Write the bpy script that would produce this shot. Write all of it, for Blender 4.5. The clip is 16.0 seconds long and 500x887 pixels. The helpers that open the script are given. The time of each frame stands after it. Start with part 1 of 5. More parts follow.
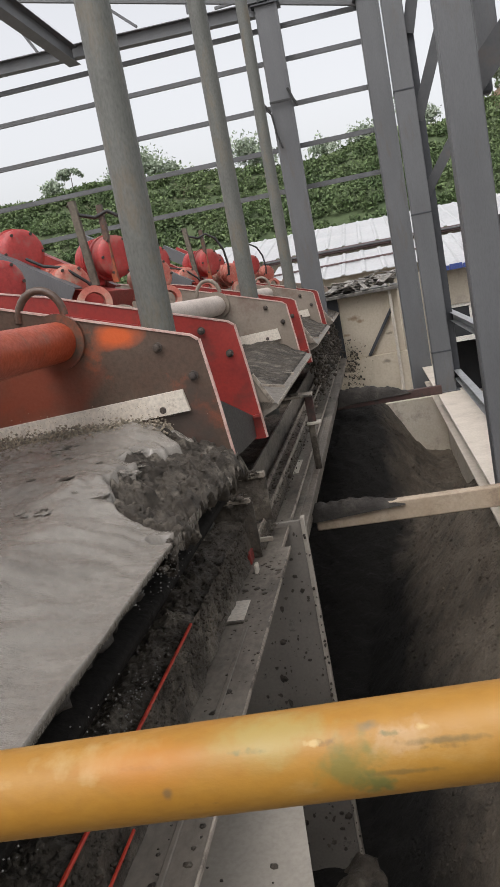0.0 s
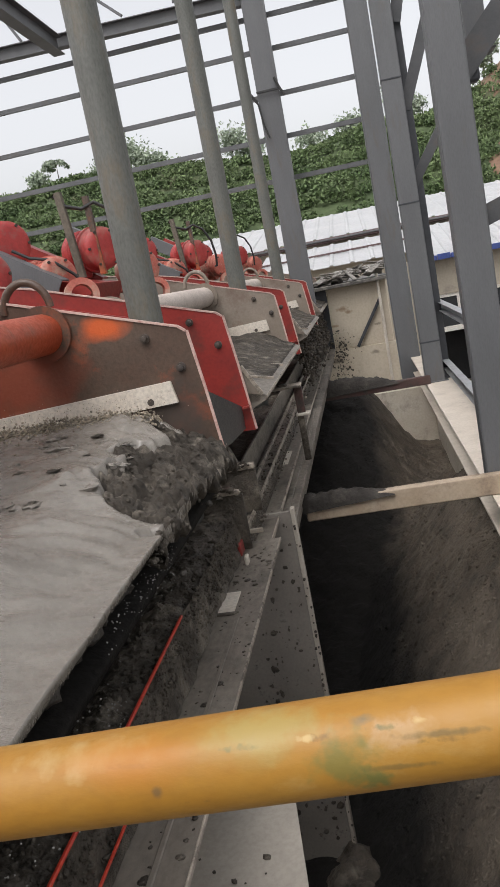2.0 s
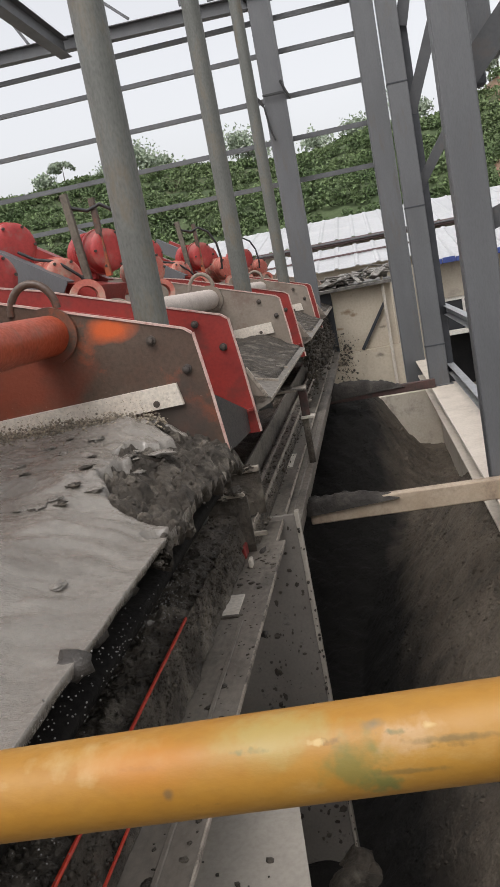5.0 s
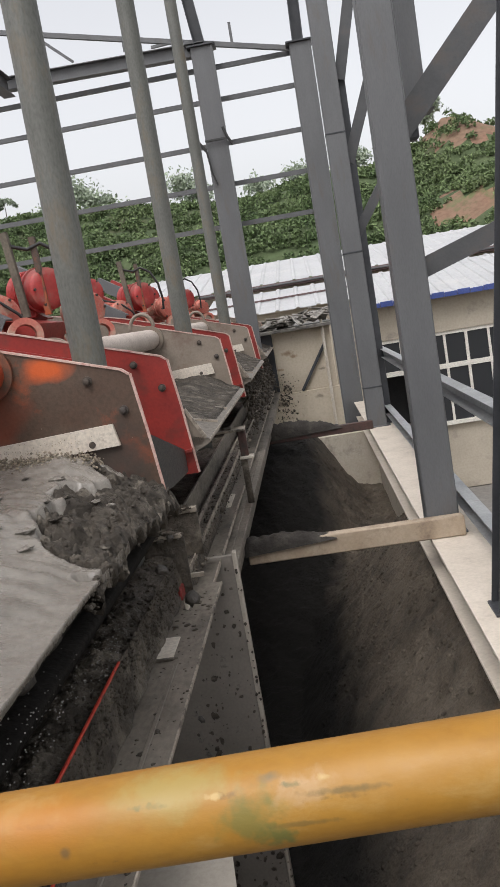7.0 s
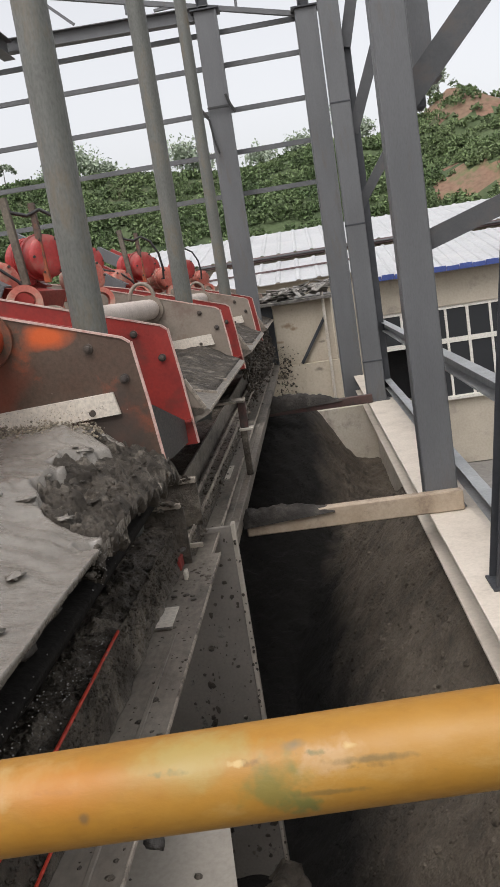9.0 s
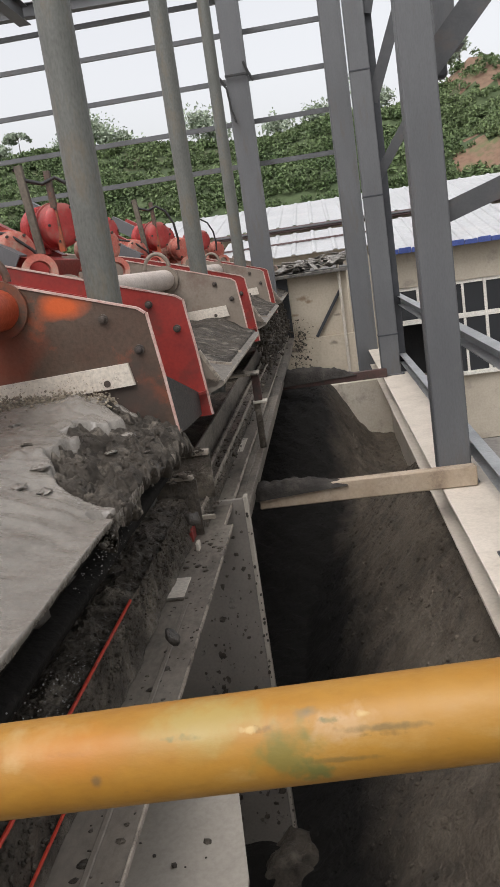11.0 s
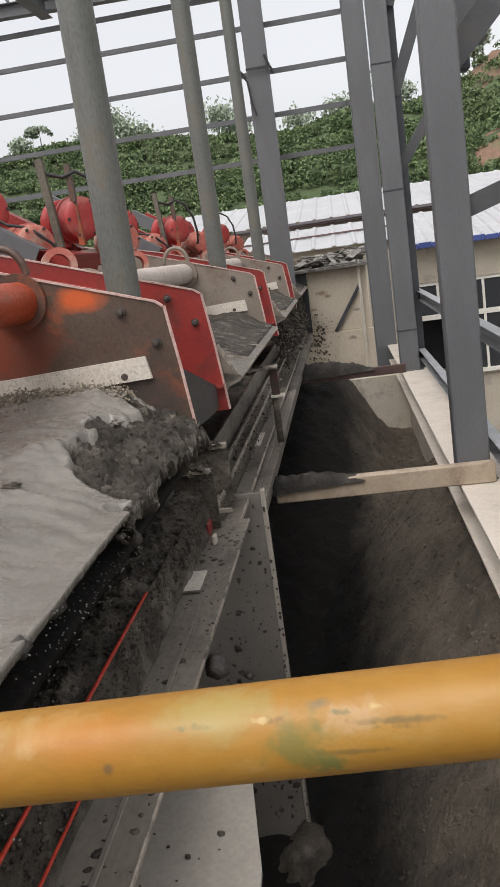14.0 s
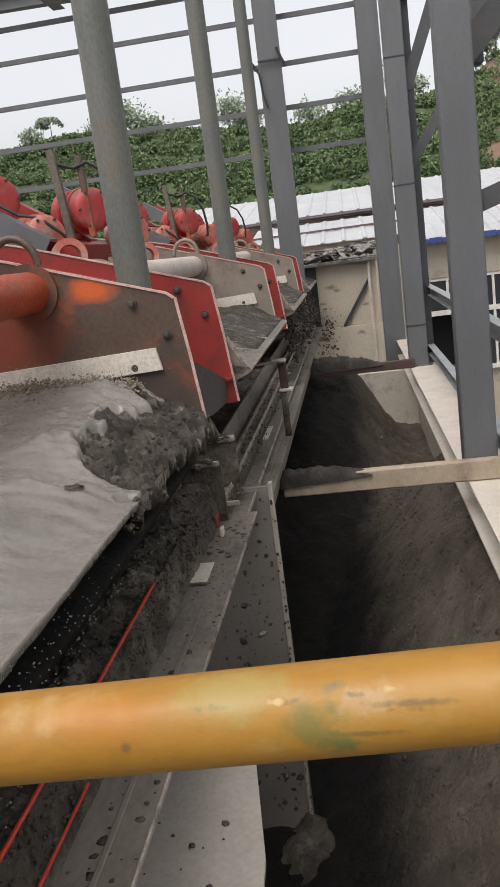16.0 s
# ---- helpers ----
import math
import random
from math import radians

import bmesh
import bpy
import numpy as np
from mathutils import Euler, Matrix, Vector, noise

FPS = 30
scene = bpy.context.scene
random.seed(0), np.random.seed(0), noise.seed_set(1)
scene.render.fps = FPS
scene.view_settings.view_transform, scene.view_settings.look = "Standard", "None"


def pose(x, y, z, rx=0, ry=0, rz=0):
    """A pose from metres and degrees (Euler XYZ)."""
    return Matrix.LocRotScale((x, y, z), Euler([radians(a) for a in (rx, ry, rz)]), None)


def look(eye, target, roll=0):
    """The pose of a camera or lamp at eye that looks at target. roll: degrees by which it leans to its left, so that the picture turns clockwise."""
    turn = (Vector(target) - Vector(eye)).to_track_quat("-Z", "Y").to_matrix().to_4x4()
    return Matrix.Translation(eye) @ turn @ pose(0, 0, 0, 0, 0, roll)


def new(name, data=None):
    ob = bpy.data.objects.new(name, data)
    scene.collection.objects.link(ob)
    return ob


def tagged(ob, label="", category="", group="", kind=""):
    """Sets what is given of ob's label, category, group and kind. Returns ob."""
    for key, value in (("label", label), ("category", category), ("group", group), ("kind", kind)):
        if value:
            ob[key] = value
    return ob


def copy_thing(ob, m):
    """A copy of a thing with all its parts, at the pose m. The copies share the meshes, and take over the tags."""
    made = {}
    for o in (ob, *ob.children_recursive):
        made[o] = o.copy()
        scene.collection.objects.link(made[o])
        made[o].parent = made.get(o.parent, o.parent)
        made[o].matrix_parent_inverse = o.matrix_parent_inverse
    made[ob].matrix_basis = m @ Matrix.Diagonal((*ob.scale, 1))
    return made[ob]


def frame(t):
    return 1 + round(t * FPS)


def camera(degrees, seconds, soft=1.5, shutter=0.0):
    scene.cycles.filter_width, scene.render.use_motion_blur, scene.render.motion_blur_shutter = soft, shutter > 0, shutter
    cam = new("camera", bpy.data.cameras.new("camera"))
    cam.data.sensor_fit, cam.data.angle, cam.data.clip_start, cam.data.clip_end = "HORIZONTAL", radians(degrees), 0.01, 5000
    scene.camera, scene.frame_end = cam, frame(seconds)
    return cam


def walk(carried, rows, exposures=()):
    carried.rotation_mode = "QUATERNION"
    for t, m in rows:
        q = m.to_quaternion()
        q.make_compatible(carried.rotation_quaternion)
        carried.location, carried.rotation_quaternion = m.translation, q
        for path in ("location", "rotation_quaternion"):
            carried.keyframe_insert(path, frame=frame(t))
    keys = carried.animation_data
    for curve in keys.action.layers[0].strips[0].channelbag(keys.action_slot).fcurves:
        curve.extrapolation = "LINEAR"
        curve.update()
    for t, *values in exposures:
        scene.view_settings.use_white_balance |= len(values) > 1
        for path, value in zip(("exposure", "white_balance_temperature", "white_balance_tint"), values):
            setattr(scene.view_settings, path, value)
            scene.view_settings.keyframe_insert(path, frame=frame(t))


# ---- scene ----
cam = camera(34.00, 16.0)
PATH = [
    (0.0, pose(-0.0193, -0.0016, 1.3946, 79.614, 10.534, 8.079)),
    (0.5, pose(-0.0187, -0.0041, 1.3940, 79.476, 10.761, 7.636)),
    (1.0, pose(-0.0190, 0.0002, 1.3927, 79.266, 10.851, 7.466)),
    (1.5, pose(-0.0187, 0.0043, 1.3923, 79.140, 10.760, 7.365)),
    (2.0, pose(-0.0225, 0.0134, 1.3889, 78.879, 10.846, 7.243)),
    (2.5, pose(-0.0231, 0.0139, 1.3884, 78.797, 10.837, 6.858)),
    (3.0, pose(-0.0264, 0.0129, 1.3883, 78.787, 10.859, 7.068)),
    (3.5, pose(-0.0309, 0.0109, 1.3897, 78.880, 10.610, 7.912)),
    (6, pose(-0.0091, 0.0092, 1.3979, 79.874, 10.585, 6.365)),
    (6.5, pose(0.0065, 0.0085, 1.4020, 80.695, 9.871, 3.934)),
    (7, pose(0.0000, 0.0005, 1.4007, 81.136, 9.530, 3.552)),
    (7.5, pose(-0.0065, 0.0012, 1.4009, 81.245, 9.105, 3.530)),
    (8, pose(-0.0102, 0.0054, 1.3980, 81.008, 8.998, 3.669)),
    (8.5, pose(-0.0135, 0.0008, 1.4007, 80.198, 8.744, 3.636)),
    (9, pose(-0.0192, 0.0145, 1.3936, 79.222, 8.702, 3.527)),
    (11.5, pose(-0.0220, 0.0223, 1.3869, 77.358, 7.950, 5.322)),
    (12.0, pose(-0.0219, 0.0291, 1.3846, 77.226, 7.965, 6.065)),
    (12.5, pose(-0.0218, 0.0256, 1.3848, 77.068, 8.035, 5.892)),
    (13.0, pose(-0.0233, 0.0301, 1.3827, 76.885, 7.898, 5.839)),
    (13.5, pose(-0.0254, 0.0340, 1.3822, 76.961, 7.827, 5.723)),
    (14.0, pose(-0.0208, 0.0210, 1.3856, 77.303, 7.936, 5.915)),
    (14.5, pose(-0.0169, 0.0120, 1.3864, 77.529, 7.849, 6.357)),
    (15.0, pose(-0.0201, 0.0116, 1.3844, 77.227, 7.399, 6.447)),
    (15.5, pose(-0.0200, 0.0058, 1.3855, 77.026, 7.452, 6.457)),
    (16.0, pose(-0.0271, 0.0128, 1.3837, 76.952, 7.373, 6.551)),
]
walk(cam, PATH, exposures=[(0.0, 0.52, 6420, 12), (16.0, 0.52, 6420, 12)])

# ---- world and sun: bright overcast ----
world = bpy.data.worlds.new("overcast_sky")
scene.world = world
world.use_nodes = True
wn, wl = world.node_tree.nodes, world.node_tree.links
sky = wn.new("ShaderNodeTexSky")
sky.sky_type, sky.sun_disc = "NISHITA", False
sky.sun_elevation, sky.sun_rotation = radians(60), radians(215)
sky.air_density, sky.dust_density, sky.ozone_density = 1.4, 3.5, 1.0
pale = wn.new("ShaderNodeHueSaturation")
pale.inputs["Saturation"].default_value = 0.12
wl.new(sky.outputs["Color"], pale.inputs["Color"])
wl.new(pale.outputs["Color"], wn["Background"].inputs["Color"])
wn["Background"].inputs["Strength"].default_value = 0.15
sun_data = bpy.data.lights.new("sun", "SUN")
sun_data.energy, sun_data.angle, sun_data.color = 1.1, radians(40), (1.0, 0.99, 0.98)
sun = new("sun", sun_data)
sun.matrix_world = look((-4, -13, 29), (0, 6, 0))


# ---- materials ----
def mat(name, a, b, scale=6.0, rough=0.6, metal=0.0, bump=0.3, fine=60.0, c=None, c_scale=1.5, c_lo=0.5, c_hi=0.65,
        stretch=(1, 1, 1), bump_scale=None, island=0.0, depth=0.01, spec=0.5, speck=0.72):
    """Two colours in a broad and a fine grain, with an optional third for stains, and relief from the fine grain."""
    m = bpy.data.materials.new(name)
    m.use_nodes = True
    n, l = m.node_tree.nodes, m.node_tree.links
    p = n["Principled BSDF"]
    tc, mp = n.new("ShaderNodeTexCoord"), n.new("ShaderNodeMapping")
    mp.inputs["Scale"].default_value = stretch
    l.new(tc.outputs["Object"], mp.inputs["Vector"])

    def grain(s, detail=6.0, rg=0.6):
        t = n.new("ShaderNodeTexNoise")
        t.inputs["Scale"].default_value, t.inputs["Detail"].default_value, t.inputs["Roughness"].default_value = s, detail, rg
        l.new(mp.outputs["Vector"], t.inputs["Vector"])
        return t.outputs["Fac"]

    def ramp(fac, lo, hi):
        r = n.new("ShaderNodeMapRange")
        r.inputs["From Min"].default_value, r.inputs["From Max"].default_value = lo, hi
        l.new(fac, r.inputs["Value"])
        return r.outputs["Result"]

    def mix(fac, x, y):
        k = n.new("ShaderNodeMix")
        k.data_type = "RGBA"
        l.new(fac, k.inputs[0])
        for v, s in ((x, k.inputs[6]), (y, k.inputs[7])):
            if isinstance(v, tuple):
                s.default_value = (*v, 1)
            else:
                l.new(v, s)
        return k.outputs[2]

    col = mix(ramp(grain(scale), 0.35, 0.65), a, b)
    f = grain(fine, 4.0)
    dark = n.new("ShaderNodeHueSaturation")
    dark.inputs["Value"].default_value = speck
    l.new(col, dark.inputs["Color"])
    col = mix(ramp(f, 0.4, 0.7), col, dark.outputs["Color"])
    if c:
        col = mix(ramp(grain(c_scale, 8.0, 0.7), c_lo, c_hi), col, c)
    if island:
        g, v = n.new("ShaderNodeNewGeometry"), n.new("ShaderNodeHueSaturation")
        q = ramp(g.outputs["Random Per Island"], 0, 1)
        q.node.inputs["To Min"].default_value, q.node.inputs["To Max"].default_value = 1 - island, 1 + island
        l.new(q, v.inputs["Value"])
        l.new(col, v.inputs["Color"])
        col = v.outputs["Color"]
    l.new(col, p.inputs["Base Color"])
    r = ramp(f, 0.2, 0.8)
    r.node.inputs["To Min"].default_value, r.node.inputs["To Max"].default_value = max(0.04, rough - 0.12), min(1, rough + 0.12)
    l.new(r, p.inputs["Roughness"])
    p.inputs["Metallic"].default_value = metal
    p.inputs["Specular IOR Level"].default_value = spec
    if bump:
        b_ = n.new("ShaderNodeBump")
        b_.inputs["Strength"].default_value, b_.inputs["Distance"].default_value = bump, depth
        l.new(grain(bump_scale, 8.0, 0.65) if bump_scale else f, b_.inputs["Height"])
        l.new(b_.outputs["Normal"], p.inputs["Normal"])
    return m


M = {}
M["rail"] = mat("yellow_paint", (0.29, 0.130, 0.013), (0.335, 0.172, 0.027), 11, 0.46, 0, 0.05, 150, (0.38, 0.235, 0.075), 20, 0.56, 0.74, (0.5, 1, 1), spec=0.35, speck=0.9)
M["steel"] = mat("grey_paint", (0.098, 0.099, 0.101), (0.124, 0.125, 0.127), 1.6, 0.5, 0, 0.1, 90, (0.105, 0.088, 0.072), 2.6, 0.56, 0.76, (1.6, 1.6, 0.35), speck=0.88)
M["steel_dark"] = mat("dark_grey_paint_and_shade", (0.030, 0.032, 0.036), (0.048, 0.05, 0.055), 4, 0.55, 0, 0.1, 50, speck=0.9)
M["pipe"] = mat("weathered_pipe", (0.105, 0.106, 0.092), (0.14, 0.142, 0.126), 3, 0.5, 0, 0.15, 60, (0.13, 0.10, 0.06), 3.0, 0.52, 0.70, (1.3, 1.3, 0.5))
M["red"] = mat("red_paint", (0.30, 0.032, 0.024), (0.235, 0.027, 0.022), 5, 0.42, 0, 0.15, 50, (0.12, 0.035, 0.027), 4, 0.52, 0.72, speck=0.85)
M["red_bright"] = mat("bright_red_paint", (0.42, 0.045, 0.038), (0.34, 0.034, 0.032), 6, 0.45, 0, 0.15, 40, (0.33, 0.145, 0.115), 5, 0.50, 0.68)
M["red_worn"] = mat("worn_pink_red_paint", (0.50, 0.17, 0.12), (0.45, 0.10, 0.07), 8, 0.55, 0, 0.2, 60, (0.40, 0.27, 0.20), 6, 0.5, 0.65)
M["plate_mud"] = mat("muddy_orange_plate", (0.078, 0.042, 0.026), (0.092, 0.064, 0.045), 2.5, 0.5, 0, 0.2, 60, (0.46, 0.085, 0.018), 1.4, 0.50, 0.68)
M["plate_grey"] = mat("dusty_grey_plate", (0.20, 0.162, 0.125), (0.25, 0.208, 0.165), 3, 0.6, 0, 0.2, 50, (0.13, 0.075, 0.055), 2.5, 0.52, 0.7, speck=0.88)
M["edge"] = mat("rubbed_pale_edge", (0.50, 0.30, 0.25), (0.58, 0.44, 0.38), 12, 0.5, 0, 0.1, 60, (0.35, 0.10, 0.08), 6, 0.55, 0.7)
M["liner"] = mat("cream_liner", (0.68, 0.62, 0.53), (0.60, 0.53, 0.44), 5, 0.6, 0, 0.15, 60, (0.30, 0.25, 0.20), 7, 0.62, 0.72)
M["orange"] = mat("orange_tube", (0.40, 0.065, 0.02), (0.33, 0.05, 0.016), 5, 0.45, 0, 0.15, 50, (0.20, 0.07, 0.04), 4, 0.56, 0.72)
M["pale_tube"] = mat("pale_dusty_tube", (0.58, 0.50, 0.44), (0.50, 0.42, 0.36), 5, 0.6, 0, 0.15, 50)
M["bolt"] = mat("rusty_dark_bolt", (0.06, 0.05, 0.045), (0.09, 0.07, 0.055), 20, 0.6, 0.3, 0.2, 120)
M["deck"] = mat("wet_grey_deck", (0.12, 0.113, 0.104), (0.20, 0.19, 0.175), 4, 0.42, 0, 0.3, 50, (0.05, 0.046, 0.042), 5, 0.46, 0.58)
M["slurry"] = mat("wet_slurry", (0.168, 0.150, 0.127), (0.230, 0.208, 0.178), 1.8, 0.27, 0, 0.45, 28, (0.100, 0.086, 0.070), 2.0, 0.55, 0.68, (0.9, 1.25, 1), 6, 0.0, 0.03, speck=0.85)
M["mud"] = mat("wet_black_mud", (0.047, 0.038, 0.028), (0.102, 0.084, 0.064), 7, 0.55, 0, 1.0, 45, (0.185, 0.158, 0.124), 4, 0.52, 0.66, (1, 1, 1), 22, 0.0, 0.03, 0.35)
M["clod"] = mat("dark_clod", (0.030, 0.026, 0.021), (0.062, 0.053, 0.044), 12, 0.55, 0, 0.9, 60)
M["grains"] = mat("bouncing_sand_grains", (0.20, 0.165, 0.12), (0.32, 0.27, 0.20), 30, 0.6, 0, 0.4, 120, None, 1, 0, 1, (1, 1, 1), None, 0.5)
M["drops"] = mat("pale_wet_grains", (0.14, 0.132, 0.122), (0.24, 0.23, 0.215), 30, 0.3, 0, 0.2, 120)
M["ledge"] = mat("muddy_steel", (0.155, 0.132, 0.105), (0.21, 0.183, 0.150), 5, 0.5, 0, 0.4, 40, (0.058, 0.049, 0.039), 3.4, 0.50, 0.64, (1, 0.5, 1), 16, 0.0, 0.008)
M["panel"] = mat("grey_brown_plate", (0.20, 0.176, 0.150), (0.245, 0.218, 0.188), 3, 0.6, 0, 0.2, 50, (0.06, 0.053, 0.046), 6, 0.58, 0.68, speck=0.88)
M["cream"] = mat("cream_painted_steel", (0.42, 0.375, 0.315), (0.36, 0.32, 0.265), 4, 0.6, 0, 0.2, 50, (0.17, 0.15, 0.13), 9, 0.66, 0.72, speck=0.88)
M["tan"] = mat("tan_painted_beam", (0.36, 0.275, 0.19), (0.42, 0.335, 0.245), 4, 0.6, 0, 0.2, 50, (0.21, 0.155, 0.11), 5, 0.50, 0.66, speck=0.85)
M["white_beam"] = mat("dusty_white_beam", (0.60, 0.53, 0.445), (0.52, 0.455, 0.375), 3, 0.6, 0, 0.15, 40, (0.36, 0.31, 0.26), 3, 0.58, 0.75, speck=0.88)
M["concrete"] = mat("stained_cream_concrete", (0.42, 0.365, 0.29), (0.48, 0.43, 0.355), 2, 0.85, 0, 0.3, 30, (0.22, 0.19, 0.155), 2.2, 0.55, 0.7, speck=0.88)
M["sand"] = mat("damp_dark_sand", (0.104, 0.084, 0.063), (0.152, 0.125, 0.095), 3, 0.9, 0, 1.0, 55, (0.056, 0.047, 0.038), 3.5, 0.48, 0.68, (1, 1, 1), 18, 0.0, 0.055, 0.2)
# near-black colour that carries the shade of the gap under the screens
M["gap_shade"] = mat("black_gap_shade", (0.010, 0.009, 0.008), (0.018, 0.016, 0.014), 3, 0.85, 0, 0.8, 40, spec=0.1)
M["torn"] = mat("torn_wet_mud", (0.032, 0.026, 0.0195), (0.072, 0.060, 0.046), 12, 0.62, 0, 1.0, 60, (0.165, 0.143, 0.115), 7, 0.53, 0.65, (0.6, 1.5, 1), 30, 0.0, 0.018, 0.3)
M["shed_wall"] = mat("cream_stained_wall", (0.56, 0.485, 0.375), (0.49, 0.42, 0.32), 1.5, 0.8, 0, 0.2, 25, (0.25, 0.20, 0.14), 2.5, 0.6, 0.72, speck=0.88)
M["wall"] = mat("beige_render", (0.45, 0.395, 0.315), (0.39, 0.34, 0.265), 1.2, 0.85, 0, 0.2, 20, (0.24, 0.21, 0.18), 1.6, 0.56, 0.72, speck=0.88)
M["roof_white"] = mat("white_sheet_roof", (0.46, 0.458, 0.455), (0.40, 0.398, 0.395), 0.7, 0.45, 0, 0.08, 12, (0.50, 0.48, 0.46), 0.6, 0.58, 0.75, speck=0.88)
M["roof_blue"] = mat("blue_roof_edge", (0.035, 0.06, 0.22), (0.05, 0.08, 0.27), 3, 0.5, 0, 0.1, 30)
M["gutter"] = mat("dark_red_brown_gutter", (0.085, 0.05, 0.048), (0.12, 0.075, 0.07), 2, 0.6, 0, 0.1, 20)
M["rubble"] = mat("broken_grey_tiles", (0.16, 0.148, 0.13), (0.30, 0.28, 0.25), 6, 0.8, 0, 0.5, 40, (0.05, 0.045, 0.04), 5, 0.52, 0.64, (1, 1, 1), None, 0.6)
M["frame_white"] = mat("white_window_frame", (0.72, 0.69, 0.62), (0.66, 0.62, 0.55), 3, 0.5, 0, 0.1, 30)
M["dark_room"] = mat("unlit_room_shade", (0.015, 0.015, 0.016), (0.025, 0.024, 0.024), 2, 0.9, 0, 0, 30)
M["hose"] = mat("black_hose", (0.02, 0.02, 0.02), (0.035, 0.033, 0.03), 20, 0.5, 0, 0.1, 80)
M["leaf"] = mat("leaves", (0.075, 0.118, 0.043), (0.125, 0.172, 0.068), 0.25, 0.8, 0, 0, 1.2, (0.15, 0.195, 0.085), 0.08, 0.5, 0.7, (1, 1, 1), None, 0.5)
# leaf colour paled to carry the haze over the skyline trees
M["leaf_hazy"] = mat("hazy_leaves", (0.30, 0.36, 0.25), (0.38, 0.43, 0.33), 0.4, 0.7, 0, 0, 1.5, None, 1, 0, 1, (1, 1, 1), None, 0.3)
M["bark"] = mat("bark", (0.10, 0.085, 0.065), (0.15, 0.13, 0.10), 4, 0.9, 0, 0.5, 30)
M["hill"] = mat("hill_grass_and_soil", (0.045, 0.07, 0.026), (0.07, 0.095, 0.036), 0.12, 0.9, 0, 0.4, 1.5, (0.10, 0.10, 0.05), 0.1, 0.55, 0.7)
M["soil"] = mat("red_bare_soil", (0.21, 0.115, 0.075), (0.17, 0.11, 0.07), 0.3, 0.9, 0, 0.5, 2, (0.11, 0.12, 0.05), 0.25, 0.52, 0.62)
M["ground"] = mat("grey_dirt_ground", (0.20, 0.185, 0.165), (0.26, 0.245, 0.22), 0.5, 0.9, 0, 0.4, 8, (0.13, 0.12, 0.105), 0.2, 0.5, 0.7)
M["galv"] = mat("galvanised_steel", (0.26, 0.265, 0.265), (0.36, 0.365, 0.365), 6, 0.38, 0.35, 0.08, 60, (0.16, 0.13, 0.10), 5, 0.58, 0.75, speck=0.9)
M["rub"] = mat("rubbed_steel_edge", (0.42, 0.365, 0.295), (0.29, 0.248, 0.198), 9, 0.5, 0, 0.3, 60, (0.085, 0.071, 0.056), 7, 0.51, 0.61)
M["bracket"] = mat("muddy_red_brown", (0.095, 0.045, 0.037), (0.07, 0.042, 0.034), 9, 0.6, 0, 0.3, 60, (0.045, 0.036, 0.03), 8, 0.5, 0.65)
M["red_line"] = mat("red_edge_paint", (0.62, 0.055, 0.022), (0.50, 0.045, 0.025), 12, 0.45, 0, 0.15, 60, (0.10, 0.03, 0.025), 9, 0.58, 0.70)
M["beam_mud"] = mat("caked_dark_mud", (0.026, 0.022, 0.018), (0.048, 0.041, 0.034), 5, 0.65, 0, 0.8, 45, (0.075, 0.064, 0.053), 4, 0.56, 0.7, (1, 1, 1), 25, 0.0, 0.015, 0.25)
M["brace"] = mat("dirty_dark_grey_paint", (0.050, 0.051, 0.053), (0.074, 0.074, 0.075), 3, 0.5, 0, 0.1, 60, (0.085, 0.07, 0.06), 3, 0.55, 0.72, speck=0.88)
M["floor"] = mat("dark_steel_walkway", (0.045, 0.042, 0.038), (0.07, 0.064, 0.057), 3, 0.6, 0, 0.2, 40)


def spot(m, centre, radius, colour, stretch=(1, 1, 1), strength=0.8, ragged=0.5, scale=60):
    """A ragged stain of one colour round a place on the thing, laid over what the material has so far."""
    n, l = m.node_tree.nodes, m.node_tree.links
    base = n["Principled BSDF"].inputs["Base Color"]
    tc, d, mp, t, s, r, k = (n.new("ShaderNode" + q) for q in ("TexCoord", "VectorMath", "Mapping", "TexNoise", "Math", "MapRange", "Mix"))
    mp.inputs["Location"].default_value = [-c * q for c, q in zip(centre, stretch)]
    mp.inputs["Scale"].default_value = stretch
    d.operation = "LENGTH"
    l.new(tc.outputs["Object"], mp.inputs["Vector"])
    l.new(mp.outputs["Vector"], d.inputs[0])
    t.inputs["Scale"].default_value, t.inputs["Detail"].default_value = scale, 6
    l.new(tc.outputs["Object"], t.inputs["Vector"])
    s.operation = "MULTIPLY_ADD"
    s.inputs[1].default_value = radius * ragged * 2
    l.new(t.outputs["Fac"], s.inputs[0])
    l.new(d.outputs["Value"], s.inputs[2])
    r.inputs["From Min"].default_value, r.inputs["From Max"].default_value = radius * (1 + ragged), radius * (0.35 + ragged)
    r.inputs["To Max"].default_value = strength
    l.new(s.outputs[0], r.inputs["Value"])
    k.data_type = "RGBA"
    l.new(r.outputs["Result"], k.inputs[0])
    l.new(base.links[0].from_socket, k.inputs[6])
    k.inputs[7].default_value = (*colour, 1)
    l.new(k.outputs[2], base)


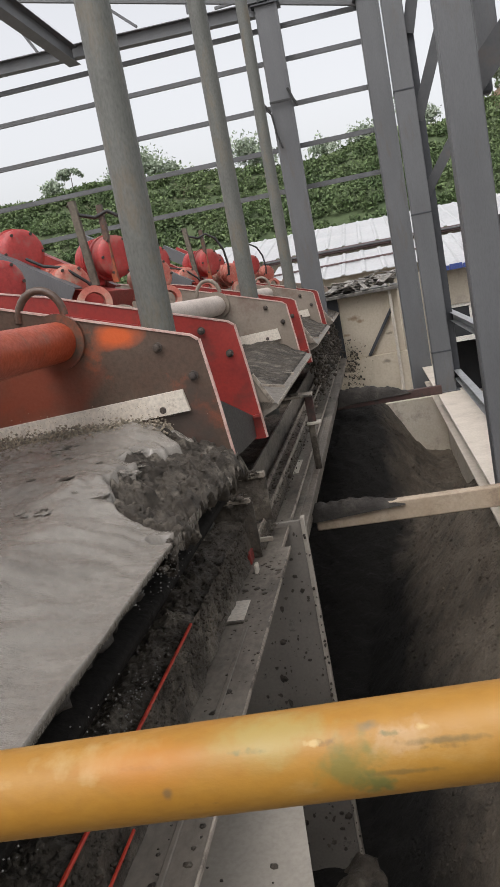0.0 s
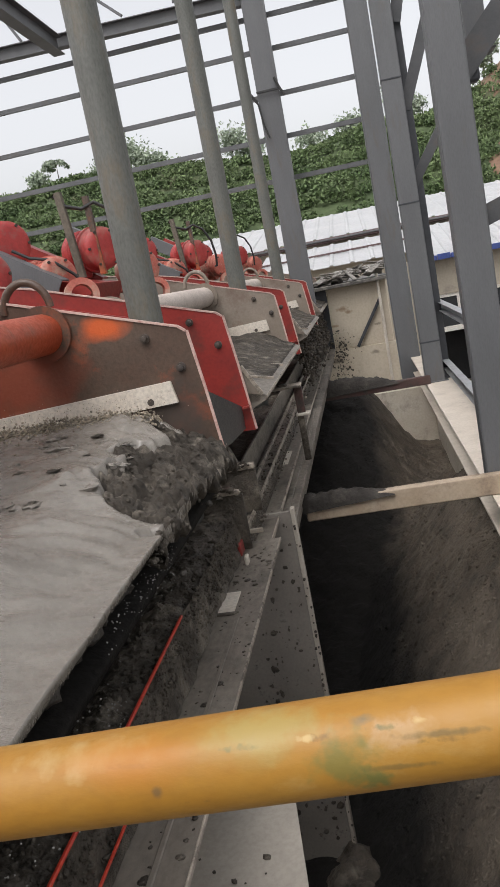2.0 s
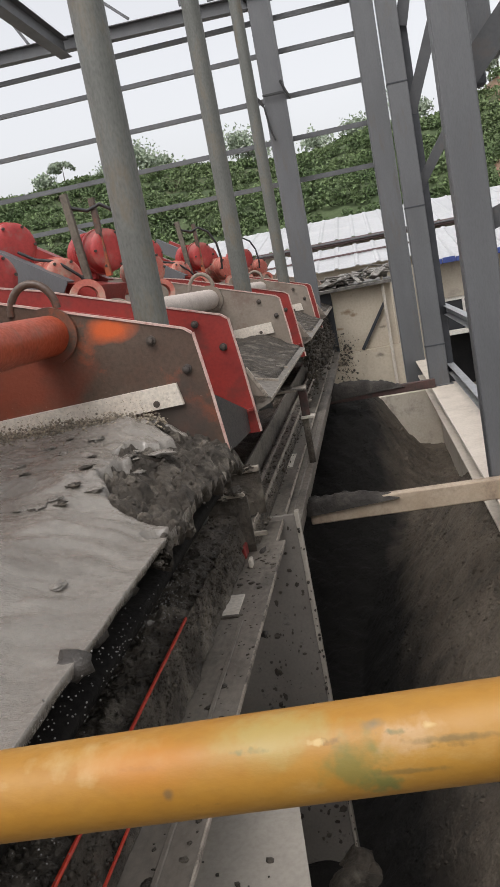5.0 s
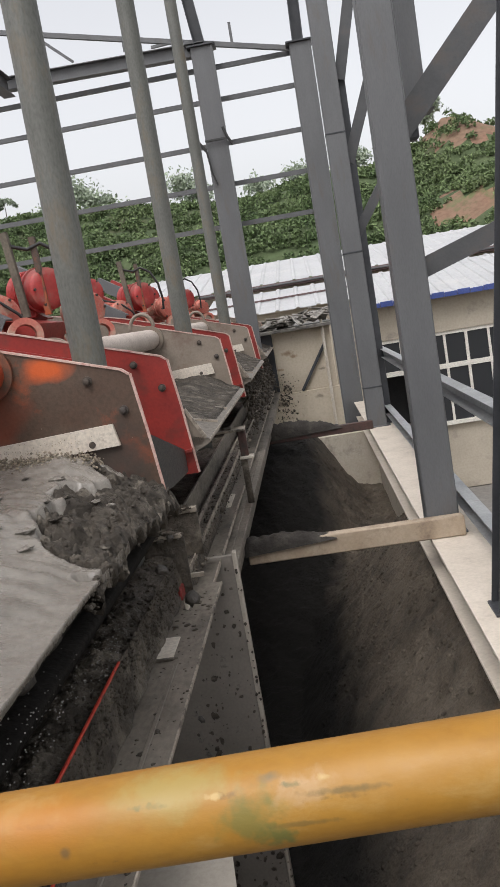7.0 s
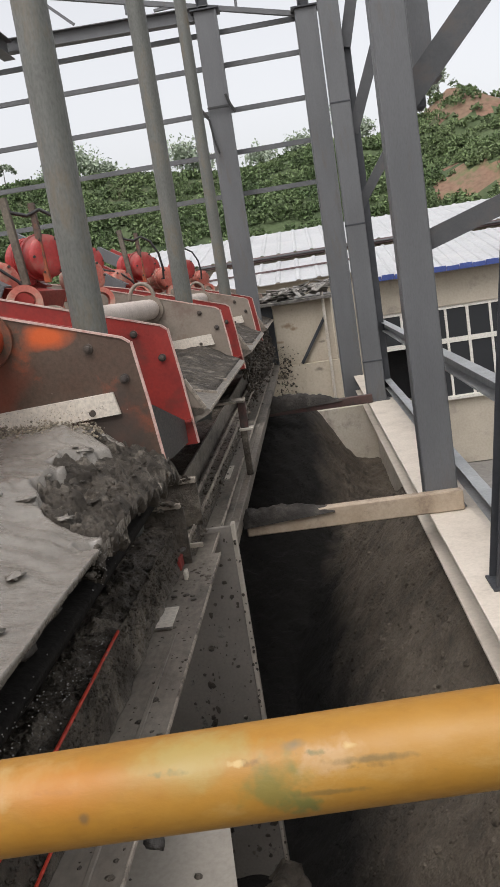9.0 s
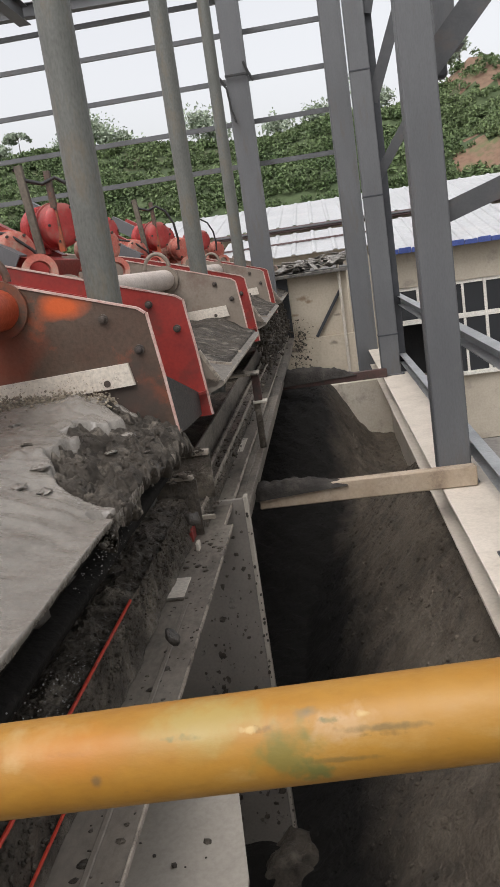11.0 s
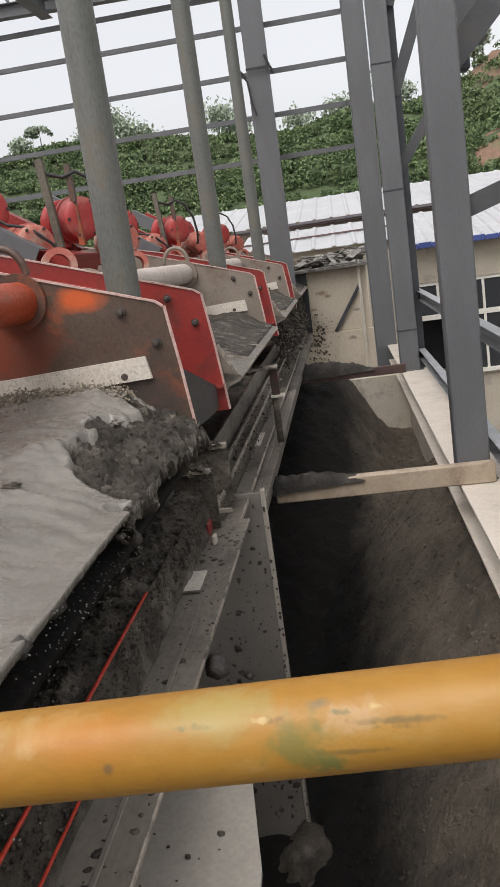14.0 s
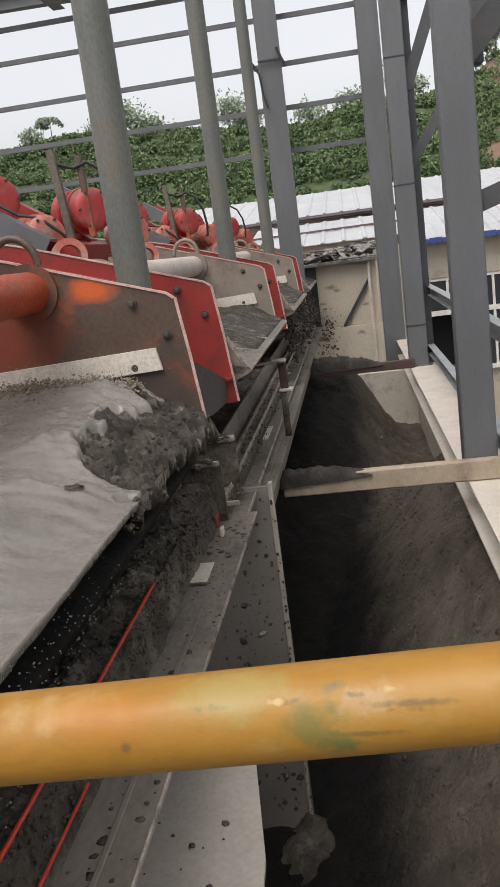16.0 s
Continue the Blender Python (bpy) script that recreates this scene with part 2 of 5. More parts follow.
def shade_and_damp(m, start, width, colour):
    """Shade and damp below the screens, put into sand colour: a wandering dark zone."""
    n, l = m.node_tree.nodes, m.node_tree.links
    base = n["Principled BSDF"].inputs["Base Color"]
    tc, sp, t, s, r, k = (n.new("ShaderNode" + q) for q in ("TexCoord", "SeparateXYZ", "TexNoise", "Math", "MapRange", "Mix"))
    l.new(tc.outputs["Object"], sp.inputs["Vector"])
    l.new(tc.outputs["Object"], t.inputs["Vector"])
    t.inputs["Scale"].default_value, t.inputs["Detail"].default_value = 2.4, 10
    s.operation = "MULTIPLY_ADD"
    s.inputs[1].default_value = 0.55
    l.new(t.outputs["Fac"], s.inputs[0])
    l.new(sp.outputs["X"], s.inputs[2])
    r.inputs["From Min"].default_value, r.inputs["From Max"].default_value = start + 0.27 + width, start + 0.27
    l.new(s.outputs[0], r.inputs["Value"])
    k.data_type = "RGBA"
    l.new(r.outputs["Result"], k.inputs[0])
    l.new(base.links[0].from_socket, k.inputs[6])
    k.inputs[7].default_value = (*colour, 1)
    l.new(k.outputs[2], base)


spot(M["plate_mud"], (-1.27, 3.29, 1.31), 0.085, (0.60, 0.10, 0.014), (0.55, 1, 1.2), 0.85, 0.6, 9)
spot(M["plate_mud"], (-1.0, 3.29, 0.76), 0.26, (0.050, 0.038, 0.030), (1, 1, 0.8), 0.9, 0.7, 9)
spot(M["plate_mud"], (-1.75, 3.29, 1.12), 0.26, (0.30, 0.05, 0.018), (0.7, 1, 1), 0.6, 0.6, 5)
for q, (x, z, r) in enumerate(((-0.42, 0.52, 0.10), (-0.3, 0.44, 0.07), (-0.62, 0.2, 0.06), (0.1, -0.45, 0.08), (-0.7, -0.5, 0.12), (0.25, 0.1, 0.06))):
    spot(M["shed_wall"], (x, 0.0, z), r, (0.22, 0.13, 0.07) if q < 3 else (0.16, 0.13, 0.10), (0.7, 0.1, 1.6), 0.75, 0.7, 14)
# the bin's shaded, damp left side is darkened in the sand colour itself
shade_and_damp(M["sand"], -0.22, 0.42, (0.016, 0.0145, 0.0125))
spot(M["rail"], (0.0, -0.024, 0.006), 0.017, (0.14, 0.135, 0.035), (0.8, 1, 1), 0.75, 1.1, 95)
spot(M["rail"], (0.012, -0.025, -0.006), 0.010, (0.10, 0.125, 0.035), (0.8, 1, 1), 0.8, 1.1, 130)
spot(M["rail"], (-0.04, -0.012, 0.022), 0.016, (0.31, 0.25, 0.085), (0.4, 1, 1), 0.6, 1.1, 70)
spot(M["rail"], (-0.15, -0.016, 0.021), 0.014, (0.42, 0.29, 0.12), (0.3, 1, 1), 0.6, 1.1, 70)
spot(M["rail"], (0.03, -0.020, 0.016), 0.010, (0.40, 0.26, 0.13), (0.5, 1, 1), 0.6, 1.1, 110)
for q, (x, z, sx) in enumerate(((-0.128, 0.012, 0.3), (-0.06, 0.016, 0.3), (-0.012, 0.018, 0.6), (0.022, 0.020, 0.5), (0.052, 0.012, 0.22), (0.095, 0.008, 0.25), (-0.085, -0.010, 0.3))):
    spot(M["rail"], (x, -0.022, z), 0.0045, (0.12, 0.11, 0.035) if q % 2 else (0.15, 0.085, 0.02), (sx, 1, 2.4), 0.8, 1.2, 210)
spot(M["rail"], (-0.055, -0.016, 0.022), 0.022, (0.29, 0.215, 0.06), (0.5, 1, 1), 0.35)
spot(M["rail"], (-0.125, -0.02, 0.016), 0.02, (0.36, 0.135, 0.010), (0.4, 1, 1), 0.7)
spot(M["rail"], (0.085, -0.02, 0.02), 0.02, (0.34, 0.175, 0.035), (0.4, 1, 1), 0.7)
spot(M["rail"], (-0.108, -0.027, -0.002), 0.0028, (0.14, 0.08, 0.03), (0.7, 1, 0.6), 0.9, 0.3, 200)
spot(M["rail"], (0.012, -0.016, 0.024), 0.004, (0.16, 0.12, 0.06), (0.5, 1, 1), 0.9, 0.4, 200)
spot(M["rail"], (0.055, -0.022, 0.015), 0.007, (0.12, 0.085, 0.03), (0.22, 1, 3), 0.7, 0.8, 160)
spot(M["rail"], (0.03, -0.027, 0.0), 0.006, (0.13, 0.09, 0.03), (0.25, 1, 3), 0.6, 0.8, 160)
spot(M["rail"], (-0.16, -0.022, 0.018), 0.005, (0.13, 0.085, 0.025), (0.25, 1, 3), 0.7, 0.7, 160)
for q, (x, z) in enumerate(((-0.09, 0.024), (-0.045, 0.026), (0.002, 0.026), (0.042, 0.022), (0.10, 0.018), (-0.02, 0.018))):
    spot(M["rail"], (x, -0.02, z), 0.0026, (0.46, 0.33, 0.13), (0.5, 1, 1), 0.7, 0.9, 190)
gl = bpy.data.materials.new("window_glass")
gl.use_nodes = True
gp = gl.node_tree.nodes["Principled BSDF"]
gp.inputs["Base Color"].default_value, gp.inputs["Roughness"].default_value = (0.02, 0.022, 0.025, 1), 0.08
M["glass"] = gl


# ---- builders ----
SOFT = ("mud", "torn", "clod", "slurry", "sand", "gap_shade", "grains", "drops")


def to_mesh(name, bm, material, smooth=False, sharp=38):
    me = bpy.data.meshes.new(name)
    bmesh.ops.recalc_face_normals(bm, faces=bm.faces[:])
    bm.to_mesh(me)
    bm.free()
    me.materials.append(M[material])
    if smooth:
        me.polygons.foreach_set("use_smooth", [True] * len(me.polygons))
        me.set_sharp_from_angle(angle=radians(150 if material in SOFT else sharp))
    return me


def part(name, bm, material, parent=None, label="", smooth=True):
    ob = new(name, to_mesh(name, bm, material, smooth))
    ob.parent = parent
    return tagged(ob, label)


def thing(name, label, category, at=(0, 0, 0), group="", kind=""):
    ob = new(name)
    ob.location = at
    return tagged(ob, label, category, group, kind)


def solid(name, bm, material, label, category="", group="", kind="", smooth=True):
    return tagged(new(name, to_mesh(name, bm, material, smooth)), label, category, group, kind)


def box(bm, x0, x1, y0, y1, z0, z1, bevel=0.004):
    r = bmesh.ops.create_cube(bm, size=1)
    vs = r["verts"]
    bmesh.ops.transform(bm, matrix=Matrix.Translation(((x0 + x1) / 2, (y0 + y1) / 2, (z0 + z1) / 2))
                        @ Matrix.Diagonal((abs(x1 - x0), abs(y1 - y0), abs(z1 - z0), 1)), verts=vs)
    if bevel:
        es = list({e for v in vs for e in v.link_edges})
        bmesh.ops.bevel(bm, geom=es, offset=bevel, segments=1, affect="EDGES")
    return bm


def along(p0, p1, roll=0.0):
    """The pose of a bar from p0 to p1: its z runs along, its x lies level unless it stands upright."""
    p0, p1 = Vector(p0), Vector(p1)
    z = (p1 - p0).normalized()
    up = Vector((0, 0, 1)) if abs(z.z) < 0.95 else Vector((0, 1, 0))
    x = up.cross(z).normalized()
    return Matrix.Translation(p0) @ Matrix((x, z.cross(x), z)).transposed().to_4x4() @ pose(0, 0, 0, 0, 0, roll), (p1 - p0).length


def sweep(bm, outline, p0, p1, roll=0.0):
    """A straight bar with the given closed outline."""
    m, ln = along(p0, p1, roll)
    a = [bm.verts.new(m @ Vector((x, y, 0))) for x, y in outline]
    b = [bm.verts.new(m @ Vector((x, y, ln))) for x, y in outline]
    n = len(outline)
    for i in range(n):
        bm.faces.new((a[i], a[(i + 1) % n], b[(i + 1) % n], b[i]))
    bm.faces.new(a[::-1])
    bm.faces.new(b)
    return bm


def ring(r, n=24):
    return [(r * math.cos(2 * math.pi * i / n), r * math.sin(2 * math.pi * i / n)) for i in range(n)]


def ibeam(w, h, tf=0.015, tw=0.012):
    w, h, tw = w / 2, h / 2, tw / 2
    return [(-w, -h), (w, -h), (w, -h + tf), (tw, -h + tf), (tw, h - tf), (w, h - tf), (w, h), (-w, h), (-w, h - tf), (-tw, h - tf),
            (-tw, -h + tf), (-w, -h + tf)]


def channel(w, h, t=0.008):
    w, h = w / 2, h / 2
    return [(-w, -h), (w, -h), (w, -h + t), (-w + t, -h + t), (-w + t, h - t), (w, h - t), (w, h), (-w, h)]


def boxbar(w, h):
    w, h, c = w / 2, h / 2, min(w, h) * 0.06
    return [(-w + c, -h), (w - c, -h), (w, -h + c), (w, h - c), (w - c, h), (-w + c, h), (-w, h - c), (-w, -h + c)]


def lathe(bm, profile, p0, p1, n=28):
    """A turned solid: (distance along, radius) pairs, from p0 towards p1."""
    m, _ = along(p0, p1)
    rows = [[bm.verts.new(m @ Vector((r * math.cos(2 * math.pi * i / n), r * math.sin(2 * math.pi * i / n), d))) for i in range(n)] for d, r in profile]
    for a, b in zip(rows, rows[1:]):
        for i in range(n):
            bm.faces.new((a[i], a[(i + 1) % n], b[(i + 1) % n], b[i]))
    bm.faces.new(rows[0][::-1])
    bm.faces.new(rows[-1])
    return bm


def tube_path(bm, pts, r, n=10):
    """A hose or bent rod through the points."""
    pts = [Vector(p) for p in pts]
    rows = []
    for i, p in enumerate(pts):
        d = (pts[min(i + 1, len(pts) - 1)] - pts[max(i - 1, 0)]).normalized()
        x = d.orthogonal().normalized() if not rows else (last - d * last.dot(d)).normalized()
        last = x
        y = d.cross(x)
        rows.append([bm.verts.new(p + x * r * math.cos(2 * math.pi * k / n) + y * r * math.sin(2 * math.pi * k / n)) for k in range(n)])
    for a, b in zip(rows, rows[1:]):
        for k in range(n):
            bm.faces.new((a[k], a[(k + 1) % n], b[(k + 1) % n], b[k]))
    bm.faces.new(rows[0][::-1])
    bm.faces.new(rows[-1])
    return bm


def extrude_xz(bm, outline, y0, y1):
    """A plate with an outline in x and z, from y0 to y1."""
    a = [bm.verts.new((x, y0, z)) for x, z in outline]
    b = [bm.verts.new((x, y1, z)) for x, z in outline]
    n = len(outline)
    for i in range(n):
        bm.faces.new((a[i], a[(i + 1) % n], b[(i + 1) % n], b[i]))
    bm.faces.new(a[::-1])
    bm.faces.new(b)
    return bm


def field(bm, x0, x1, y0, y1, nx, ny, height, skirt=None):
    """A sheet over a grid, with skirts down to a level."""
    g = [[bm.verts.new((x0 + (x1 - x0) * i / nx, y0 + (y1 - y0) * j / ny, height(x0 + (x1 - x0) * i / nx, y0 + (y1 - y0) * j / ny)))
          for j in range(ny + 1)] for i in range(nx + 1)]
    for i in range(nx):
        for j in range(ny):
            bm.faces.new((g[i][j], g[i + 1][j], g[i + 1][j + 1], g[i][j + 1]))
    if skirt is not None:
        loop = [g[i][0] for i in range(nx + 1)] + [g[nx][j] for j in range(1, ny + 1)] + [g[i][ny] for i in range(nx - 1, -1, -1)] + [g[0][j] for j in range(ny - 1, 0, -1)]
        low = [bm.verts.new((v.co.x, v.co.y, skirt)) for v in loop]
        for i in range(len(loop)):
            k = (i + 1) % len(loop)
            bm.faces.new((loop[i], low[i], low[k], loop[k]))
    return bm


def lump(bm, at, r, seed, squash=0.7, div=2, rough=0.35):
    """An uneven clod."""
    vs = bmesh.ops.create_icosphere(bm, subdivisions=div, radius=1)["verts"]
    for v in vs:
        k = 1 + rough * noise.noise(v.co * 1.7 + Vector((seed * 3.1, seed * 1.7, 0))) + rough * 0.5 * noise.noise(v.co * 4.1 + Vector((0, seed * 2.3, 5)))
        v.co = Vector(at) + Vector((v.co.x * r * k, v.co.y * r * k, v.co.z * r * k * squash))
    return bm


def nz(x, y, s, z=0.0):
    return noise.noise(Vector((x * s, y * s, z)))


def smooth01(a, b, v):
    t = max(0.0, min(1.0, (v - a) / (b - a)))
    return t * t * (3 - 2 * t)


def scatter(name, centres, sizes, material, label, category, parent=None):
    """Many small uneven crumbs as one mass (arrays of n x 3 centres and n radii)."""
    bm = bmesh.new()
    bmesh.ops.create_icosphere(bm, subdivisions=1, radius=1)
    base = np.array([v.co for v in bm.verts])
    tri = np.array([[v.index for v in f.verts] for f in bm.faces])
    bm.free()
    n, k = len(centres), len(base)
    rg = np.random.default_rng(n)
    v = base[None] * rg.uniform(0.6, 1.25, (n, k, 1)) * rg.uniform(0.6, 1.2, (n, 1, 3)) * np.asarray(sizes)[:, None, None] + np.asarray(centres)[:, None]
    f = (tri[None] + (np.arange(n) * k)[:, None, None]).reshape(-1, 3)
    me = bpy.data.meshes.new(name)
    me.from_pydata(v.reshape(-1, 3).tolist(), [], f.tolist())
    me.materials.append(M[material])
    me.polygons.foreach_set("use_smooth", [True] * len(me.polygons))
    ob = new(name, me)
    ob.parent = parent
    return tagged(ob, label, category, "", "stuff")


def leaves(name, centres, size, material, label, category, kind="", group="", parent=None):
    """Small bent leaf faces at the given centres (an n x 3 array)."""
    n = len(centres)
    rng = np.random.default_rng(len(name) + n)
    a, b = rng.normal(size=(n, 3)), rng.normal(size=(n, 3))
    a /= np.linalg.norm(a, axis=1, keepdims=True)
    b -= a * (a * b).sum(1, keepdims=True)
    b /= np.linalg.norm(b, axis=1, keepdims=True)
    s = size * rng.uniform(0.6, 1.4, (n, 1))
    a, b = a * s, b * s * 0.55
    nn = np.cross(a, b)
    nn *= 0.25 * s / np.maximum(np.linalg.norm(nn, axis=1, keepdims=True), 1e-9)
    v = np.stack([centres - a, centres - b + nn, centres + a, centres + b + nn], 1).reshape(-1, 3)
    i = np.arange(n) * 4
    f = np.concatenate([np.stack([i, i + 1, i + 2], 1), np.stack([i, i + 2, i + 3], 1)])
    me = bpy.data.meshes.new(name)
    me.from_pydata(v.tolist(), [], f.tolist())
    me.materials.append(M[material])
    ob = new(name, me)
    ob.parent = parent
    return tagged(ob, label, category, group, kind)


# ---- large structure ----
GROUND = -3.6


def hill_height(x, y):
    """The bank behind the works: a green slope with terraces, and a higher knoll of red soil to one side."""
    top = 17.8 + 1.2 * nz(x, 0, 0.05) + 0.05 * max(0, -x - 10)
    top += 6.0 * math.exp(-((x - 24) / 5.5) ** 2) * (1 + 0.15 * nz(x, y, 0.3))
    z = GROUND + (top - GROUND) * smooth01(58, 122, y)
    z += 0.7 * math.sin(y * 0.42 + 0.05 * x) * smooth01(60, 75, y) * (1 - smooth01(112, 122, y)) + 0.6 * nz(x, y, 0.11)
    return z


def bare(x, y, z):
    """Where the knoll shows its red soil: its crown, and a cut lower down."""
    side, rise = x * 120 / y + 1.5 * nz(x, y, 0.25), (z - 1.4) / y + 0.008 * nz(x, y, 0.3)
    return side > 19.5 and (rise > 0.152 or (side > 20.5 and 0.068 < rise < 0.100))


solid("ground", field(bmesh.new(), -600, 600, -300, 1500, 24, 36, lambda x, y: GROUND - 0.02), "ground", "grey dirt ground of the works yard", "ground", "", "structure")
bm = bmesh.new()
field(bm, -95, 95, 56, 150, 100, 80, lambda x, y: hill_height(x, y))
hill = solid("backdrop", bm, "hill", "green planted hillside behind the works", "hill", "", "structure")
hill.data.materials.append(M["soil"])
for pl in hill.data.polygons:
    cx, cy, cz = pl.center
    if bare(cx, cy, cz):
        pl.material_index = 1

rng = np.random.default_rng(4)
cent = []
for _ in range(7200):
    x, y = rng.uniform(-60, 45), 74 + 3.6 * rng.integers(0, 14) + rng.normal(0, 0.8)
    z = hill_height(x, y)
    if bare(x, y, z) and rng.random() < 0.86:
        continue
    r = rng.uniform(0.45, 1.2) * (1 + 0.5 * nz(x, y, 0.15))
    k = int(66 * r)
    d = rng.normal(size=(k, 3))
    d /= np.linalg.norm(d, axis=1, keepdims=True)
    d[:, 2] = np.abs(d[:, 2])
    cent.append(np.array([x, y, z]) + d * r * rng.uniform(0.5, 1.05, (k, 1)))
leaves("hillside_shrubs", np.concatenate(cent), 0.21, "leaf", "dense green shrubs covering the hillside", "shrubs", "stuff")

# floor under the bin, bin walls
solid("wall_bin", box(bmesh.new(), 0.92, 1.20, 1.0, 16.0, GROUND, -0.867, 0.01), "concrete", "stained cream concrete wall of the sand bin", "wall", "", "structure")
solid("wall_bin_end", box(bmesh.new(), -2.4, 0.92, 14.0, 14.25, GROUND, -0.85, 0.01), "concrete", "stained cream concrete end wall of the sand bin", "wall", "", "structure")
solid("wall_bin_rear", box(bmesh.new(), -2.65, -2.4, 1.0, 14.2, GROUND, -0.4, 0.01), "panel", "dark wall under the screens", "wall", "", "structure")
solid("wall_bin_near", box(bmesh.new(), -2.6, 1.1, 0.75, 0.95, GROUND, -0.2, 0.01), "panel", "dark near wall of the sand bin", "wall", "", "structure")
solid("floor_walkway", box(bmesh.new(), -3.0, 1.6, -2.2, 0.55, -0.12, 0.0, 0.01), "floor", "steel walkway floor behind the handrail", "floor", "", "structure")


def sand_height(x, y):
    up = max(0.0, min(1.0, (x + 0.65) / 1.5))
    z = -2.75 + 1.7 * (0.8 * up + 0.2 * smooth01(0, 1, up)) * (1 - 0.60 * smooth01(8.5, 12.8, y))
    b = (2.15 * smooth01(8.2, 13.4, y) * (1 - 0.62 * smooth01(-0.35, 0.75, x)))
    z = -2.75 + (max(0.0, z + 2.75) ** 3 + b ** 3) ** (1 / 3)
    z += 0.06 * nz(x * 1.5 + y * 0.6, y * 0.7, 2.4) + 0.04 * nz(x + 0.4 * y, y * 0.8, 6) + 0.022 * nz(x, y, 13)
    return z


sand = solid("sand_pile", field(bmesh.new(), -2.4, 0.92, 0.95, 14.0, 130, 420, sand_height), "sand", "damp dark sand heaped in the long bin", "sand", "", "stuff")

rg = np.random.default_rng(12)
px, py = rg.uniform(-0.4, 0.9, 5200), rg.uniform(1.5, 13.5, 5200)
pz = np.array([sand_height(x, y) for x, y in zip(px, py)])
scatter("sand_crumbs", np.stack([px, py, pz], 1), 0.004 + rg.exponential(0.0065, 5200).clip(0, 0.028), "sand", "crumbs of damp sand on the heap", "sand")

# white ground beam with its columns
tg = thing("ground_beam", "dusty white steel beam along the bin edge", "beam")
part("top_flange", box(bmesh.new(), 0.735, 1.22, 1.2, 16.0, -0.585, -0.56), "white_beam", tg)
# web coloured dark to hold the shadow between the white flanges
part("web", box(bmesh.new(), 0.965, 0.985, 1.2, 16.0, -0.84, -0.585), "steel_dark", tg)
part("bottom_flange", box(bmesh.new(), 0.735, 1.22, 1.2, 16.0, -0.865, -0.84), "white_beam", tg)


def cross_beam(y, x0, x1, z0, z1, material, label, reach=0.72, pile=0.085):
    t = thing("cross_beam", label, "beam", (0, y, 0), "beams across the bin")
    sweep_ = box(bmesh.new(), x0, x1, -0.05, 0.05, z0, z1, 0.008)
    part("bar", sweep_, material, t)
    def cover(x, v):
        f = (x - x0) / reach
        hump = (pile * (1 - f ** 3) + 0.035 * nz(x, y, 6) + 0.02 * nz(x, v, 20)) * (1 - (v / 0.078) ** 2)
        return z1 - 0.012 - 0.02 * f + max(0.0, hump) - 0.07 * smooth01(0.05, 0.078, abs(v)) * (1 - f)

    bm = field(bmesh.new(), x0 - 0.02, x0 + reach, -0.078, 0.078, 60, 14, cover)
    part("mud_cover", bm, "beam_mud", t, "mud caked on the beam")


cross_beam(6.36, -0.72, 1.01, -0.556, -0.395, "tan", "tan painted steel beam across the bin, caked with mud")
cross_beam(12.3, -0.80, 0.80, -0.556, -0.43, "bracket", "dark rusty steel beam across the bin, heaped with mud", 1.15, 0.20)


def column(x0, x1, y0, y1, z0, z1, label, joints=()):
    t = thing("column", label, "column", ((x0 + x1) / 2, (y0 + y1) / 2, z0), "grey steel columns")
    w, d = (x1 - x0) / 2, (y1 - y0) / 2
    part("shaft", sweep(bmesh.new(), boxbar(2 * w, 2 * d), (0, 0, 0), (0, 0, z1 - z0)), "steel", t)
    part("base_plate", box(bmesh.new(), -w - 0.05, w + 0.05, -d - 0.03, d + 0.03, -0.0, 0.015), "steel", t)
    for z in joints:
        part("weld_seam", box(bmesh.new(), -w - 0.006, w + 0.006, -d - 0.006, d + 0.006, z - z0 - 0.012, z - z0 + 0.012, 0.004), "steel_dark", t)
    return t


column(0.73, 0.99, 6.42, 6.62, -0.56, 9.5, "grey painted box-section steel column on the white beam")
column(0.735, 1.02, 12.37, 12.57, -0.56, 9.5, "grey painted steel column with welded joints", (3.76, 2.06, 0.05))
tg = thing("leaning_post", "dark steel post leaning beside the white beam", "post", (0.97, 4.75, -0.55))
part("shaft", sweep(bmesh.new(), ibeam(0.2, 0.2), (0, 0, 0), (0.62, 0.05, 4.8)), "steel_dark", tg)
part("foot", box(bmesh.new(), -0.12, 0.12, -0.12, 0.12, -0.01, 0.01), "steel_dark", tg)
solid("rear_post", box(bmesh.new(), 0.98, 1.13, 12.58, 12.78, -0.56, 4.62, 0.006), "steel_dark", "dark steel post bolted behind a column", "post")
for (a, b, w, lab) in (((0.99, 6.99, 2.64), (2.5, 6.99, 4.22), 0.2, "dark steel brace rising from a column"),
                       ((0.95, 6.56, 1.53), (2.7, 6.56, 2.08), 0.15, "dirty dark grey steel brace fixed to a column"),
                       ((1.05, 12.6, 4.5), (1.75, 12.6, 7.1), 0.2, "dark steel brace behind a column"),
                       ((1.02, 12.65, 3.35), (1.95, 12.65, 5.6), 0.16, "dirty dark grey steel brace behind a column"),
                       ((0.98, 12.65, 2.3), (1.9, 12.65, 3.6), 0.14, "short dark grey steel brace behind a column")):
    solid("brace", sweep(bmesh.new(), channel(0.16, w, 0.012), a, b), "brace", lab, "brace", "column braces")
solid("gusset", box(bmesh.new(), 0.995, 1.15, 6.93, 7.05, 2.56, 2.70, 0.02), "steel_dark", "dark steel gusset block at the foot of a brace", "gusset")
column(1.10, 1.27, 7.1, 7.3, 2.80, 9.0, "grey steel stub column above a brace")
